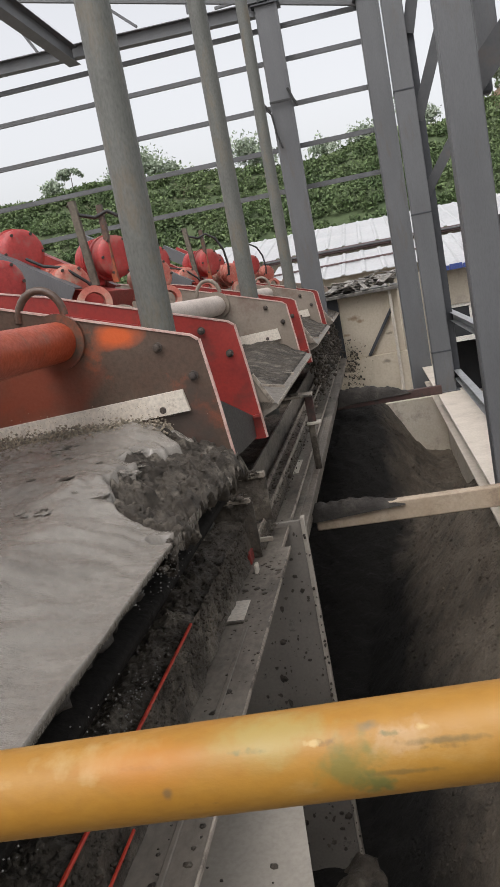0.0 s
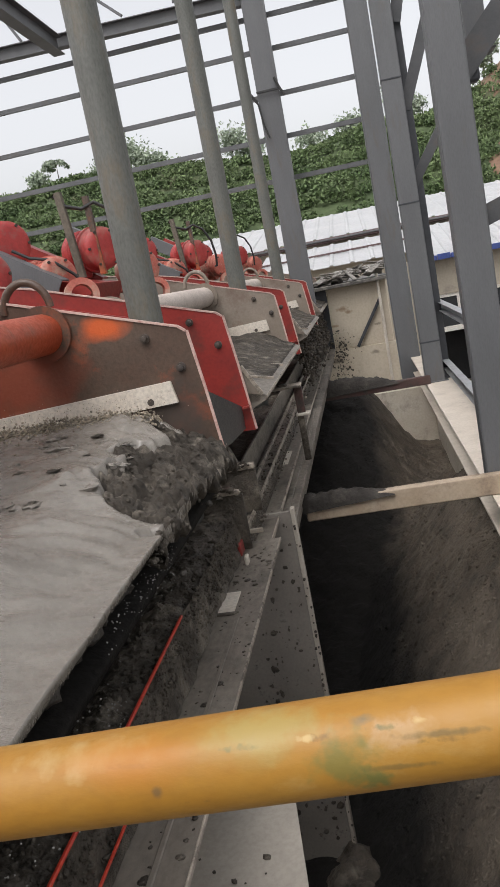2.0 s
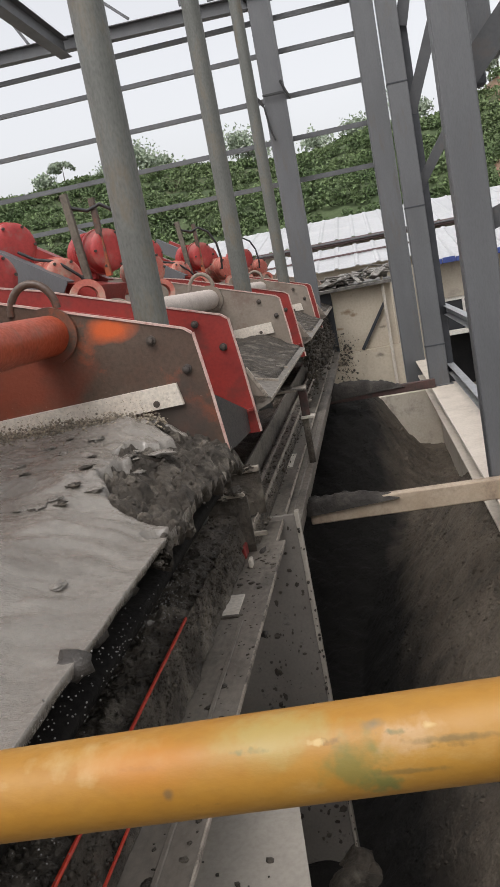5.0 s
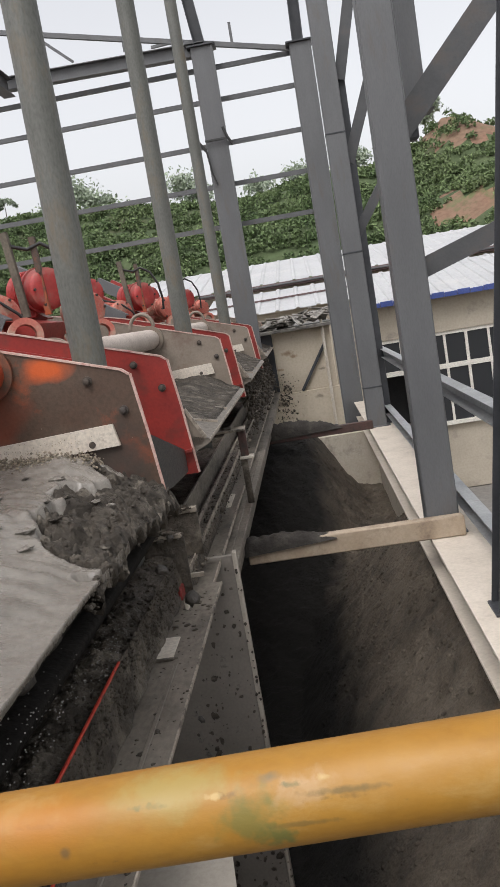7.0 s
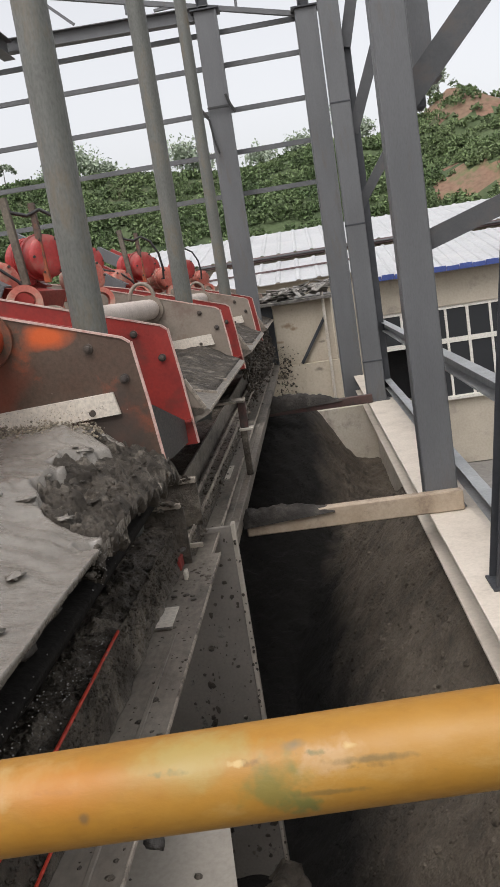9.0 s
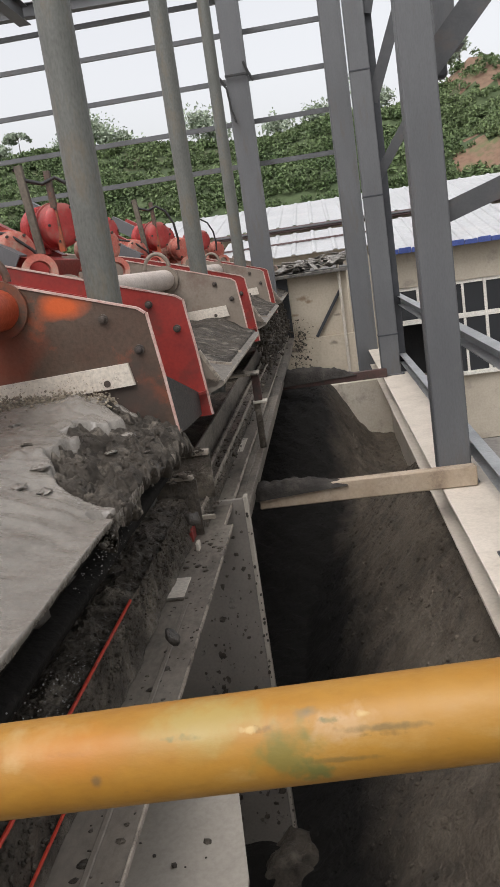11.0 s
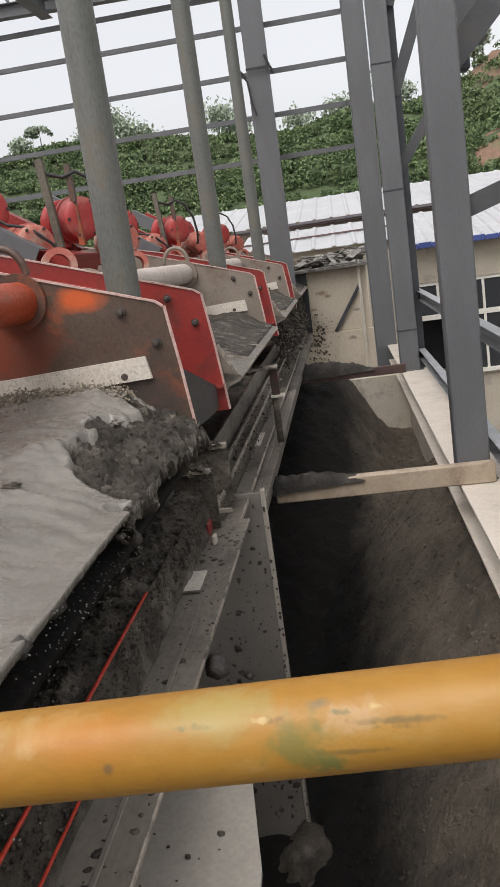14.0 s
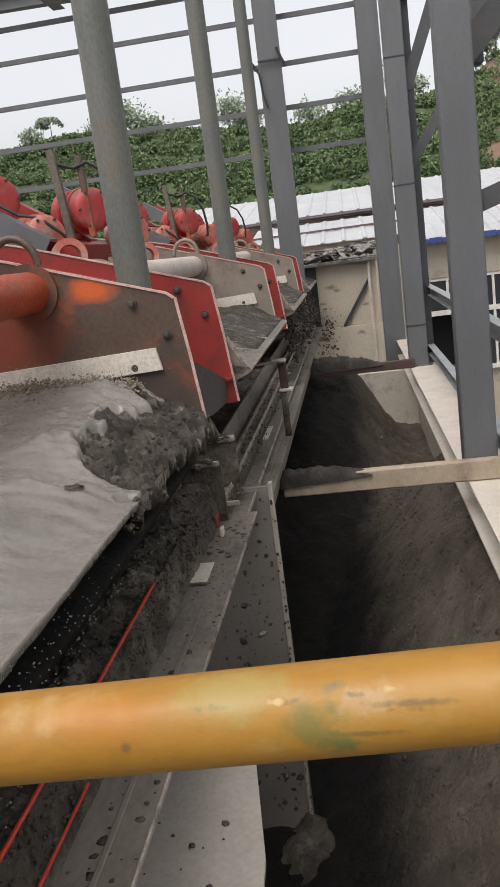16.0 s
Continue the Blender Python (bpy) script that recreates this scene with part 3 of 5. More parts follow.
for z, x, nm in ((0.52, 1.14, "upper"), (-0.34, 1.08, "lower")):
    solid("girt", sweep(bmesh.new(), channel(0.10, 0.13, 0.008), (x, 2.4, z), (x, 16.0, z)), "galv", "grey channel-section rail along the " + nm + " side of the columns", "rail", "side rails")

# end frame of the roofless hall
for x0, x1, z1, lab in ((-1.27, -0.87, 6.35, "grey steel column of the end frame with wire clamps"), (0.52, 0.90, 6.1, "grey steel column of the end frame")):
    t = thing("end_column", lab, "column", ((x0 + x1) / 2, 16.0, GROUND), "end frame columns")
    part("shaft", sweep(bmesh.new(), boxbar(x1 - x0, 0.34), (0, 0, 0), (0, 0, z1 - GROUND)), "steel", t)
    part("flange_strip", box(bmesh.new(), (x1 - x0) / 2 - 0.03, (x1 - x0) / 2 + 0.012, -0.185, -0.171, 0, z1 - GROUND), "steel", t)
    part("cap_plate", box(bmesh.new(), (x0 - x1) / 2 - 0.06, (x1 - x0) / 2 + 0.06, -0.22, 0.22, z1 - GROUND, z1 - GROUND + 0.03), "steel_dark", t)
    part("upper_post", sweep(bmesh.new(), ibeam(0.25, 0.2), (-0.02, 0, z1 - GROUND + 0.03), (-0.3 if x0 < 0 else 0.05, 0, z1 - GROUND + 2.6), 90), "steel_dark", t)
tg = thing("eaves_girder", "grey steel girder across the end frame", "girder", (0, 16, 0))
part("beam", sweep(bmesh.new(), ibeam(0.2, 0.24), (-12, 0, 6.52), (-1.0, 0, 6.34)), "steel", tg)
tg = thing("roof_truss", "light steel roof truss of the open hall", "truss", (0, 16.1, 0))
part("top_chord", sweep(bmesh.new(), boxbar(0.07, 0.09), (-10, 0, 8.6), (0.6, 0, 6.08)), "steel", tg)
for i in range(9):
    x = -8.5 + i * 1.0
    zt = 6.08 + (0.6 - x) * 0.2377
    part("strut", sweep(bmesh.new(), boxbar(0.05, 0.05), (x, 0, 6.6 if x < -1 else zt - 0.0), (x - (0.5 if i % 2 else 0), 0, zt + (0.4 if x > -1 else 0.0))), "steel", tg)
for z in (6.06, 5.48, 4.68, 3.92, 3.16):
    solid("wall_purlin", sweep(bmesh.new(), channel(0.06, 0.085, 0.006), (-14, 16.25, z), (0.55, 16.25, z)), "steel", "thin grey steel purlin across the open end wall", "purlin", "end wall purlins")
for x in (-4.75, -7.5):
    solid("roof_beam", sweep(bmesh.new(), ibeam(0.22, 0.32), (x, 15.85, 6.28), (x, 2.0, 6.28)), "steel", "grey steel roof beam running the length of the hall", "beam", "roof beams")
tg = thing("wire_clamp", "dark bent rods clamped round a column", "clamp", (-1.07, 15.76, 4.6))
part("rod", tube_path(bmesh.new(), [(-0.36, 0, 0.10), (-0.2, 0, -0.12), (-0.16, 0, -0.5), (-0.1, 0, -0.72)], 0.018), "hose", tg)
part("rod", tube_path(bmesh.new(), [(-0.34, 0, 0.12), (-0.2, 0, -0.08)], 0.02), "hose", tg)
part("rod", tube_path(bmesh.new(), [(0.16, 0, 0.28), (0.22, 0, 0.1), (0.3, 0, -0.06)], 0.025), "hose", tg)
part("band", box(bmesh.new(), -0.2, 0.2, -0.01, 0.02, 0.06, 0.10), "hose", tg)

# round posts between the screens
for x, y in ((-1.19, 4.45), (-1.285, 8.85), (-1.25, 13.35)):
    t = thing("round_post", "weathered grey-green steel pipe post between two screens", "post", (x, y, -0.26), "pipe posts")
    part("pipe", sweep(bmesh.new(), ring(0.092, 32), (0, 0, 0), (0, 0, 9)), "pipe", t)
    part("base_plate", box(bmesh.new(), -0.18, 0.18, -0.18, 0.18, 0, 0.02), "pipe", t)

# yellow handrail
tg = thing("handrail", "scuffed yellow painted pipe handrail with green smudges", "handrail", (-0.07, 0.437, 1.1245))
part("pipe", sweep(bmesh.new(), ring(0.0272, 64), (-1.6, 0, -0.075), (1.5, 0, 0.07)), "rail", tg)
part("post", sweep(bmesh.new(), ring(0.024, 20), (-1.55, 0, -1.128), (-1.55, 0, -0.075)), "rail", tg)
part("post", sweep(bmesh.new(), ring(0.024, 20), (1.45, 0, -1.128), (1.45, 0, 0.066)), "rail", tg)


# ---- vibrating screens ----
TOP = [(-5.2, 1.75), (-2.6, 1.75), (-2.0, 1.6), (-0.90, 1.252), (-0.866, 1.225)]


def side_plate(t, y, side, material, deep):
    """A screen's side plate at y, its turned edge pointing to side."""
    tip = [(-0.83, 0.93), (-0.79, 0.50), (-0.93, 0.50), (-0.98, 0.62)] if deep else [(-0.83, 0.93), (-0.80, 0.62), (-0.90, 0.55), (-1.0, 0.55)]
    out = TOP + tip + [(-1.6, 0.42), (-5.2, 0.30)]
    p = part("side_plate", extrude_xz(bmesh.new(), out, y - 0.006, y + 0.006), material, t)
    rim = TOP + tip[:2]
    bm = bmesh.new()
    for (xa, za), (xb, zb) in zip(rim, rim[1:]):
        sweep(bm, [(-0.013, -0.005), (0.013, -0.005), (0.013, 0.005), (-0.013, 0.005)], (xa, y, za + 0.003), (xb, y, zb + 0.003))
    part("worn_edge", bm, "edge", p, "rubbed pale edge")
    if deep:
        part("tip_fold", extrude_xz(bmesh.new(), [(-0.945, 0.64), (-0.80, 0.66), (-0.80, 0.645), (-0.945, 0.625)], y - 0.05, y - 0.006), material, p)
        part("stiffener", extrude_xz(bmesh.new(), [(-4.8, 1.62), (-2.0, 1.50), (-1.4, 1.315), (-1.4, 1.30), (-2.0, 1.485), (-4.8, 1.60)], y - 0.035, y - 0.006), material, p)
    for bx, bz in ((-1.07, 1.225), (-0.92, 1.06)):
        bm = lathe(bmesh.new(), [(0, 0.024), (0.012, 0.024), (0.013, 0.016), (0.03, 0.015), (0.032, 0.010)], (bx, y - 0.006, bz), (bx, y - 0.1, bz), 14)
        part("bolt", bm, "bolt", p)
    return p


def motor(t, at, r, ln, face, material):
    """A vibrator motor: ribbed drum, domed cover and foot."""
    at, d = Vector(at), Vector(face).normalized()
    h = part("motor", lathe(bmesh.new(), [(0, r * 0.7), (0.03, r * 0.93), (0.05, r), (ln * 0.3, r), (ln * 0.32, r * 0.92), (ln * 0.62, r * 0.92), (ln * 0.64, r * 1.05), (ln * 0.70, r * 1.05),
             (ln * 0.71, r * 0.98), (ln * 0.93, r * 0.95), (ln * 0.985, r * 0.82), (ln, r * 0.6)], at, at + d * ln, 32), material, t)
    m, _ = along(at, at + d)
    for k in range(6):
        a = 2 * math.pi * k / 6
        q = m @ Vector((r * 0.82 * math.cos(a), r * 0.82 * math.sin(a), ln * 0.985))
        part("cover_bolt", lathe(bmesh.new(), [(0, 0.012), (0.014, 0.012)], q, q + d, 8), "bolt", h)
    bm = bmesh.new()
    for k in range(5):
        lathe(bm, [(0, r * 0.965), (0.008, r * 0.965)], at + d * (ln * (0.36 + 0.055 * k)), at + d * ln, 28)
    part("cooling_jacket", bm, material, h)
    part("foot", box(bmesh.new(), at.x - r * 0.75, at.x + r * 0.75, at.y - ln * 0.35, at.y + ln * 0.35, at.z - r * 1.2, at.z - r * 0.8, 0.008), material, h)
    return h


def screen(y0, far_mat, tube_mat, label, loaded):
    t = thing("vibrating_screen", label, "vibrating screen", (0, y0, 0), "dewatering screens")
    w = 3.3
    side_plate(t, 0.0, 1, "red", True)
    side_plate(t, w, 1, far_mat, False)
    # liner strip bolted inside the far plate
    ln = part("liner_strip", extrude_xz(bmesh.new(), [(-5.0, 0.72), (-0.965, 0.895), (-0.985, 1.003), (-5.0, 0.83)], w - 0.03, w - 0.008), "liner", t, "cream liner strip with bolt holes")
    for x in (-1.10, -1.75, -2.4):
        part("bolt_hole", lathe(bmesh.new(), [(0, 0.017), (0.004, 0.017)], (x, w - 0.030, 0.917 + 0.0215 * (x + 1.10) * 2), (x, w - 0.1, 0.917 + 0.0215 * (x + 1.10) * 2), 14), "bolt", ln)
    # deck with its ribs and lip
    # loaded screen: deck and lip coloured black as the shade under the lip
    dk = part("deck", extrude_xz(bmesh.new(), [(-5.0, 0.36), (-0.86, 0.60), (-0.86, 0.55), (-5.0, 0.30)], 0.02, w - 0.02), "gap_shade" if loaded else "deck", t)
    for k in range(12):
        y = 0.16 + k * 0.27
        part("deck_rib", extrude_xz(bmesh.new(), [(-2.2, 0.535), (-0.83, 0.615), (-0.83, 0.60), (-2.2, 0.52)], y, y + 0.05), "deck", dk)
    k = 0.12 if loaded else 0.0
    part("lip_plate", extrude_xz(bmesh.new(), [(-1.02, 0.775 if not loaded else 0.60), (-0.70 - k, (0.70 if not loaded else 0.645) - k), (-0.69 - k, (0.69 if not loaded else 0.635) - k), (-0.70 - k, (0.665 if not loaded else 0.60) - k), (-1.02, 0.53)], 0.05, w - 0.05), "gap_shade" if loaded else "ledge", t)
    if not loaded:
        part("mud_layer", field(bmesh.new(), -2.6, -0.735, 0.35, w - 0.02, 90, 160, lambda x, y: 0.722 + 0.125 * smooth01(-0.72, -1.15, x) + 0.03 * nz(x, y, 3) * smooth01(-0.74, -0.95, x) + 0.028 * nz(x * 0.5, y * 2.2, 6) + 0.018 * nz(x * 0.7, y * 1.6, 17) - 0.10 * smooth01(1.1, 0.35, y + 0.35 * nz(x, y, 4)) + 0.05 * smooth01(2.3, 3.2, y) * smooth01(-0.75, -1.0, x), 0.665), "torn", t, "thin layer of wet mud")
        part("end_cheek", extrude_xz(bmesh.new(), [(-1.25, 1.02), (-0.82, 0.90), (-0.715, 0.71), (-0.735, 0.665), (-1.25, 0.66)], 0.05, 0.062), "plate_grey", t, "pale worn end cheek")
        part("cheek_rim", sweep(bmesh.new(), boxbar(0.022, 0.022), (-0.82, 0.056, 0.90), (-0.715, 0.056, 0.705)), "rub", t, "rubbed pale rim")
        part("lip_rim", box(bmesh.new(), -0.706, -0.688, 0.06, w - 0.06, 0.672, 0.694, 0.003), "rub", t, "rubbed pale rim")
        for q in (0.75, 1.5):
            part("lip_rib", sweep(bmesh.new(), boxbar(0.018, 0.03), (-0.98, q, 0.765), (-0.71, q, 0.705)), "rub", t, "rubbed pale rib")
    # beam blackened too, shade of the gap in its colour
    part("discharge_beam", box(bmesh.new(), -1.32, -1.22, 0.03, w - 0.03, 0.2, 0.54), "gap_shade", t)
    # cross tube with flanges
    tb = part("cross_tube", sweep(bmesh.new(), ring(0.10, 28), (-1.56, 0.01, 1.335), (-1.56, w - 0.01, 1.335)), tube_mat, t)
    for y in (0.02, w - 0.02):
        part("tube_flange", lathe(bmesh.new(), [(-0.012, 0.14), (0.012, 0.14)], (-1.56, y, 1.335), (-1.56, y + 1, 1.335)), "plate_grey" if far_mat != "plate_mud" else "plate_mud", tb)
    tb = part("cross_tube", sweep(bmesh.new(), ring(0.13, 28), (-2.9, 0.01, 1.25), (-2.9, w - 0.01, 1.25)), "red", t)
    for y in (w,):
        part("lifting_ring", tube_path(bmesh.new(), [(-1.62 + 0.12 * math.cos(a * math.pi / 12), y, 1.46 + 0.14 * math.sin(a * math.pi / 12)) for a in range(13)], 0.02), far_mat, t)
    # drive bridge, motors and their rings
    part("bridge_beam", sweep(bmesh.new(), channel(0.16, 0.2, 0.014), (-3.6, 1.25, 2.45), (-2.28, 1.25, 1.60)), "steel", t, "grey channel of the drive bridge")
    part("bridge_beam", sweep(bmesh.new(), channel(0.16, 0.2, 0.014), (-3.6, 2.3, 2.45), (-2.28, 2.3, 1.60)), "red", t)
    part("bridge_plate", extrude_xz(bmesh.new(), [(-3.8, 1.3), (-2.2, 1.3), (-2.05, 1.62), (-2.6, 1.75), (-3.8, 1.9)], 1.35, 2.2), "red", t)
    face = (0.75, -0.66, -0.02)
    motor(t, (-3.05, 1.75, 2.05), 0.20, 0.52, face, "red_bright")
    motor(t, (-2.62, 1.65, 1.72), 0.18, 0.42, face, "red_worn")
    motor(t, (-2.45, 2.35, 1.93), 0.19, 0.48, face, "red_bright")
    motor(t, (-3.3, 2.6, 1.95), 0.20, 0.5, face, "red_bright")
    motor(t, (-2.15, 2.75, 1.72), 0.16, 0.36, face, "red_worn")
    motor(t, (-2.75, 0.75, 1.78), 0.17, 0.36, face, "red_bright")
    for x, y, z, r in ((-2.05, 1.0, 1.53, 0.13), (-1.85, 2.5, 1.48, 0.12), (-2.25, 2.9, 1.5, 0.12)):
        d = Vector((0.5, -0.86, 0.1)).normalized()
        bm = bmesh.new()
        m, _ = along((x, y, z), Vector((x, y, z)) + d)
        prof = [(r, 0), (r, 0.07), (r * 0.62, 0.07), (r * 0.62, 0)]
        n = 28
        rows = [[bm.verts.new(m @ Vector((a * math.cos(2 * math.pi * i / n), a * math.sin(2 * math.pi * i / n), h))) for i in range(n)] for a, h in prof]
        for a, b in zip(rows, rows[1:] + rows[:1]):
            for i in range(n):
                bm.faces.new((a[i], a[(i + 1) % n], b[(i + 1) % n], b[i]))
        part("ring_mount", bm, "red_worn", t)
        part("mount_block", box(bmesh.new(), x - 0.12, x + 0.12, y - 0.06, y + 0.08, z - 0.32, z - r * 0.9, 0.01), "red", t)
    part("hose_post", sweep(bmesh.new(), boxbar(0.06, 0.06), (-2.30, 1.9, 1.7), (-2.36, 1.9, 2.42)), "bark", t)
    part("hose_post", sweep(bmesh.new(), boxbar(0.05, 0.05), (-2.14, 2.0, 1.7), (-2.16, 2.0, 2.36)), "plate_mud", t)
    part("cable", tube_path(bmesh.new(), [(-2.4, 1.9, 2.40), (-2.32, 1.92, 2.30), (-2.2, 1.95, 2.26), (-2.1, 2.0, 2.30), (-1.98, 2.02, 2.22), (-1.9, 2.05, 2.05), (-1.88, 2.1, 1.85), (-1.9, 2.15, 1.7)], 0.016), "hose", t)
    part("cable", tube_path(bmesh.new(), [(-2.62, 1.3, 1.98), (-2.5, 1.32, 1.9), (-2.35, 1.36, 1.86), (-2.2, 1.4, 1.72), (-2.15, 1.5, 1.6)], 0.012), "hose", t)
    for x in (-1.8, -4.4):
        for y in (0.25, w - 0.25):
            part("spring_seat", lathe(bmesh.new(), [(0, 0.10), (0.03, 0.10), (0.04, 0.06), (0.28, 0.06), (0.29, 0.10), (0.36, 0.10)], (x, y, 0.04), (x, y, 1), 16), "hose", t)
    return t


for x in (-1.8, -4.4):
    fr = thing("screen_trestle", "dark mud-covered steel frame under the screens", "support frame", (x, 0, 0), "screen supports")
    part("beam", sweep(bmesh.new(), ibeam(0.22, 0.3), (0, 0.7, -0.11), (0, 17.0, -0.11)), "ledge", fr)
    for y in (0.9, 5.6, 9.1, 13.5, 16.8):
        part("leg", sweep(bmesh.new(), ibeam(0.2, 0.2), (0, y, GROUND), (0, y, -0.26)), "ledge", fr)

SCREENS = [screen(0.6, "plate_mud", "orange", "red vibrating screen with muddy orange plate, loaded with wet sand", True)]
SCREENS.append(screen(5.0, "plate_grey", "pale_tube", "red vibrating dewatering screen with dusty grey plates, nearly bare deck", False))
for y in (9.4, 13.8):
    SCREENS.append(copy_thing(SCREENS[1], pose(0, y, 0)))


# ---- wet sand on the near screen ----
def bed_height(x, y):
    back = 0.80 + 0.085 * smooth01(2.6, 3.8, y)
    z = back - (back - 0.665) * smooth01(-1.42, -0.79, x) ** 1.3
    z += 0.035 * nz(x * 0.7, y, 2.2) * smooth01(-0.82, -1.17, x) + (0.3 + 0.7 * smooth01(-0.80, -0.98, x)) * (0.014 * nz(x, y, 4.5) + 0.007 * nz(x, y, 9) + 0.003 * nz(x, y, 24))
    # folds drawn out along the flow, and a few curled waves near the lip
    far = smooth01(-0.80, -0.98, x)
    fold = nz(x * 0.55 + 0.25 * y, y * 2.2 - 0.5 * x, 2.6)
    z += far * (0.016 * fold + 0.010 * nz(x * 1.6 + 0.3 * y, y * 1.4, 3.4, 2.0) + 0.004 * nz(x * 1.2, y * 3 - x, 4.2))
    bow = y + 0.9 * (x + 1.1) ** 2 + 0.10 * nz(x, y, 2.5)
    z += 0.0035 * math.sin(bow * 47 + 4 * nz(x, y, 3))  * smooth01(2.05, 2.25, bow) * smooth01(2.75, 2.45, bow) * smooth01(-0.78, -0.86, x) * smooth01(-1.35, -1.05, x)
    heap = smooth01(2.5, 3.1, y + 0.12 * nz(x, y, 4)) * smooth01(-1.37, -1.09, x + 0.1 * nz(x, y, 5))
    z += heap * (0.030 + 0.035 * abs(nz(x, y, 7)) + 0.015 * nz(x, y, 17))
    return z


def lip_x(y):
    return -0.770 + 0.003 * nz(y, 3, 3) + smooth01(1.8, 2.4, y) * (0.006 * nz(y, 1, 15) + 0.005 * nz(y, 5, 40))


# mud breaking off in ragged shelves at the far corner of the lip
def heap_edge(y):
    """How far back from the lip the broken mud reaches."""
    return 0.02 + 0.31 * smooth01(2.45, 2.95, y) * (1 + 0.35 * nz(y, 2, 3.5) + 0.3 * nz(y, 7, 11)) - 0.14 * smooth01(3.45, 3.85, y)


def behind(x, y):
    """How far inside the ragged back edge of the broken mud a place lies."""
    return x + 0.79 + heap_edge(y) + 0.12 * nz(x * 0.7 + 0.4 * y, y * 1.2, 6) + 0.022 * nz(x * 1.3, y * 0.8, 15) + 0.012 * nz(x, y, 32)


bm = bmesh.new()
NX, NY = 260, 520
grid = []
for j in range(NY + 1):
    y = 0.63 + (3.868 - 0.63) * j / NY
    row = []
    for i in range(NX + 1):
        f = i / NX
        x = -3.4 + (lip_x(y) + 3.4) * (1 - (1 - f) ** 1.7)
        row.append(bm.verts.new((x, y, bed_height(x, y) - 0.075 * smooth01(0.0, 0.014, behind(x, y)) * smooth01(2.45, 2.6, y))))
    for dx, dz in ((0.001, -0.008), (-0.006, -0.028), (-0.06, -0.045)):
        row.append(bm.verts.new((lip_x(y) + dx, y, 0.665 + dz + 0.004 * nz(y, dz * 40, 12))))
    grid.append(row)
for a, b in zip(grid, grid[1:]):
    for i in range(len(a) - 1):
        bm.faces.new((a[i], b[i], b[i + 1], a[i + 1]))
solid("wet_sand_bed", bm, "slurry", "smooth grey wet sand flowing over the near screen", "wet sand", "", "stuff")

def shelf(v):
    """Flat treads with steep risers."""
    k = math.floor(v)
    return k + smooth01(0.0, 0.22, v - k)


def torn(x, y):
    d = max(0.0, x + 0.79)
    z = bed_height(min(x, -0.79), y) - 3.2 * d * d - 1.1 * d
    cut = smooth01(-0.01, 0.02, behind(x, y))
    slab = shelf(2.4 * nz(x * 0.9 + 0.6 * y, y * 0.8 - 0.3 * x, 6.0) + 0.9 * nz(x, y, 14) + 3.0 * (x + 0.8))
    gap = 1 - smooth01(0.02, 0.20, abs(nz(x * 0.7 - 0.5 * y, y * 1.3, 7.0, 3.0) + 0.3 * nz(x, y, 19)))
    pit = smooth01(0.12, 0.3, nz(x, y, 9.5, 8.0))
    rough = 0.014 * nz(x * 2, y, 16) + 0.009 * nz(x, y, 38) + 0.006 * nz(x, y, 80)
    return z - 0.05 * (1 - cut) + cut * (-0.004 + 0.020 * slab + rough - 0.045 * gap - 0.035 * pit)


bm = bmesh.new()
NX, NY = 190, 360
rows = []
for j in range(NY + 1):
    y = 2.46 + 1.41 * j / NY
    over = 0.010 + 0.03 * smooth01(2.8, 3.5, y) + 0.012 * nz(y, 4, 5) + 0.005 * nz(y, 9, 17) + 0.003 * nz(y, 2, 50)
    xa = -0.79 - heap_edge(y) - 0.20
    rows.append([bm.verts.new((xa + (-0.77 + over - xa) * i / NX, y, torn(xa + (-0.77 + over - xa) * i / NX, y))) for i in range(NX + 1)]
                + [bm.verts.new((-0.785 + over, y, torn(-0.77 + over, y) - 0.022 + 0.012 * nz(y, 3, 12))), bm.verts.new((-0.87 + over * 0.5, y, 0.575))])
for p, q in zip(rows, rows[1:]):
    for i in range(len(p) - 1):
        bm.faces.new((p[i], q[i], q[i + 1], p[i + 1]))
solid("broken_mud", bm, "torn", "dark wet mud breaking off in ragged shelves at the screen lip", "mud", "", "stuff")


# mud-filled launder below the lip: an upright sheet with a red edge, standing on a steel beam
def caked(x, y):
    u = (x + 1.16) / 0.225
    return 0.115 + 0.05 * math.sin(math.pi * min(1, max(0, u))) * (0.7 + 0.5 * nz(y, 0, 2)) + 0.030 * nz(x, y, 6) + 0.022 * nz(x, y, 15) + 0.012 * nz(x, y, 40) + 0.006 * nz(x, y, 80)


lw = thing("launder_wall", "mud-covered steel wall below the screen lip with a red edge", "launder wall", (0, 0, 0))
bm = bmesh.new()
rows = []
for j in range(421):
    y = 0.98 + 3.5 * j / 420
    wet = 0.4 + 0.6 * smooth01(2.2, 3.4, y)
    rows.append([bm.verts.new((-0.926 + wet * (0.014 * nz(y, q * 0.03, 6) + 0.012 * nz(y, q * 0.03, 14) + 0.006 * nz(y, q * 0.03, 34)) + 0.012 * smooth01(0.75, 1.0, q / 11), y, 0.142 - 0.238 * q / 11)) for q in range(12)])
for p, q in zip(rows, rows[1:]):
    for i in range(11):
        bm.faces.new((p[i], q[i], q[i + 1], p[i + 1]))
part("wall_sheet", bm, "mud", lw)
part("back_sheet", box(bmesh.new(), -0.965, -0.95, 0.98, 4.48, -0.099, 0.10), "mud", lw)
# added black sheet standing in for the shade behind the launder
part("shade_sheet", box(bmesh.new(), -1.19, -1.17, 0.98, 4.48, -0.099, 0.42), "gap_shade", lw)
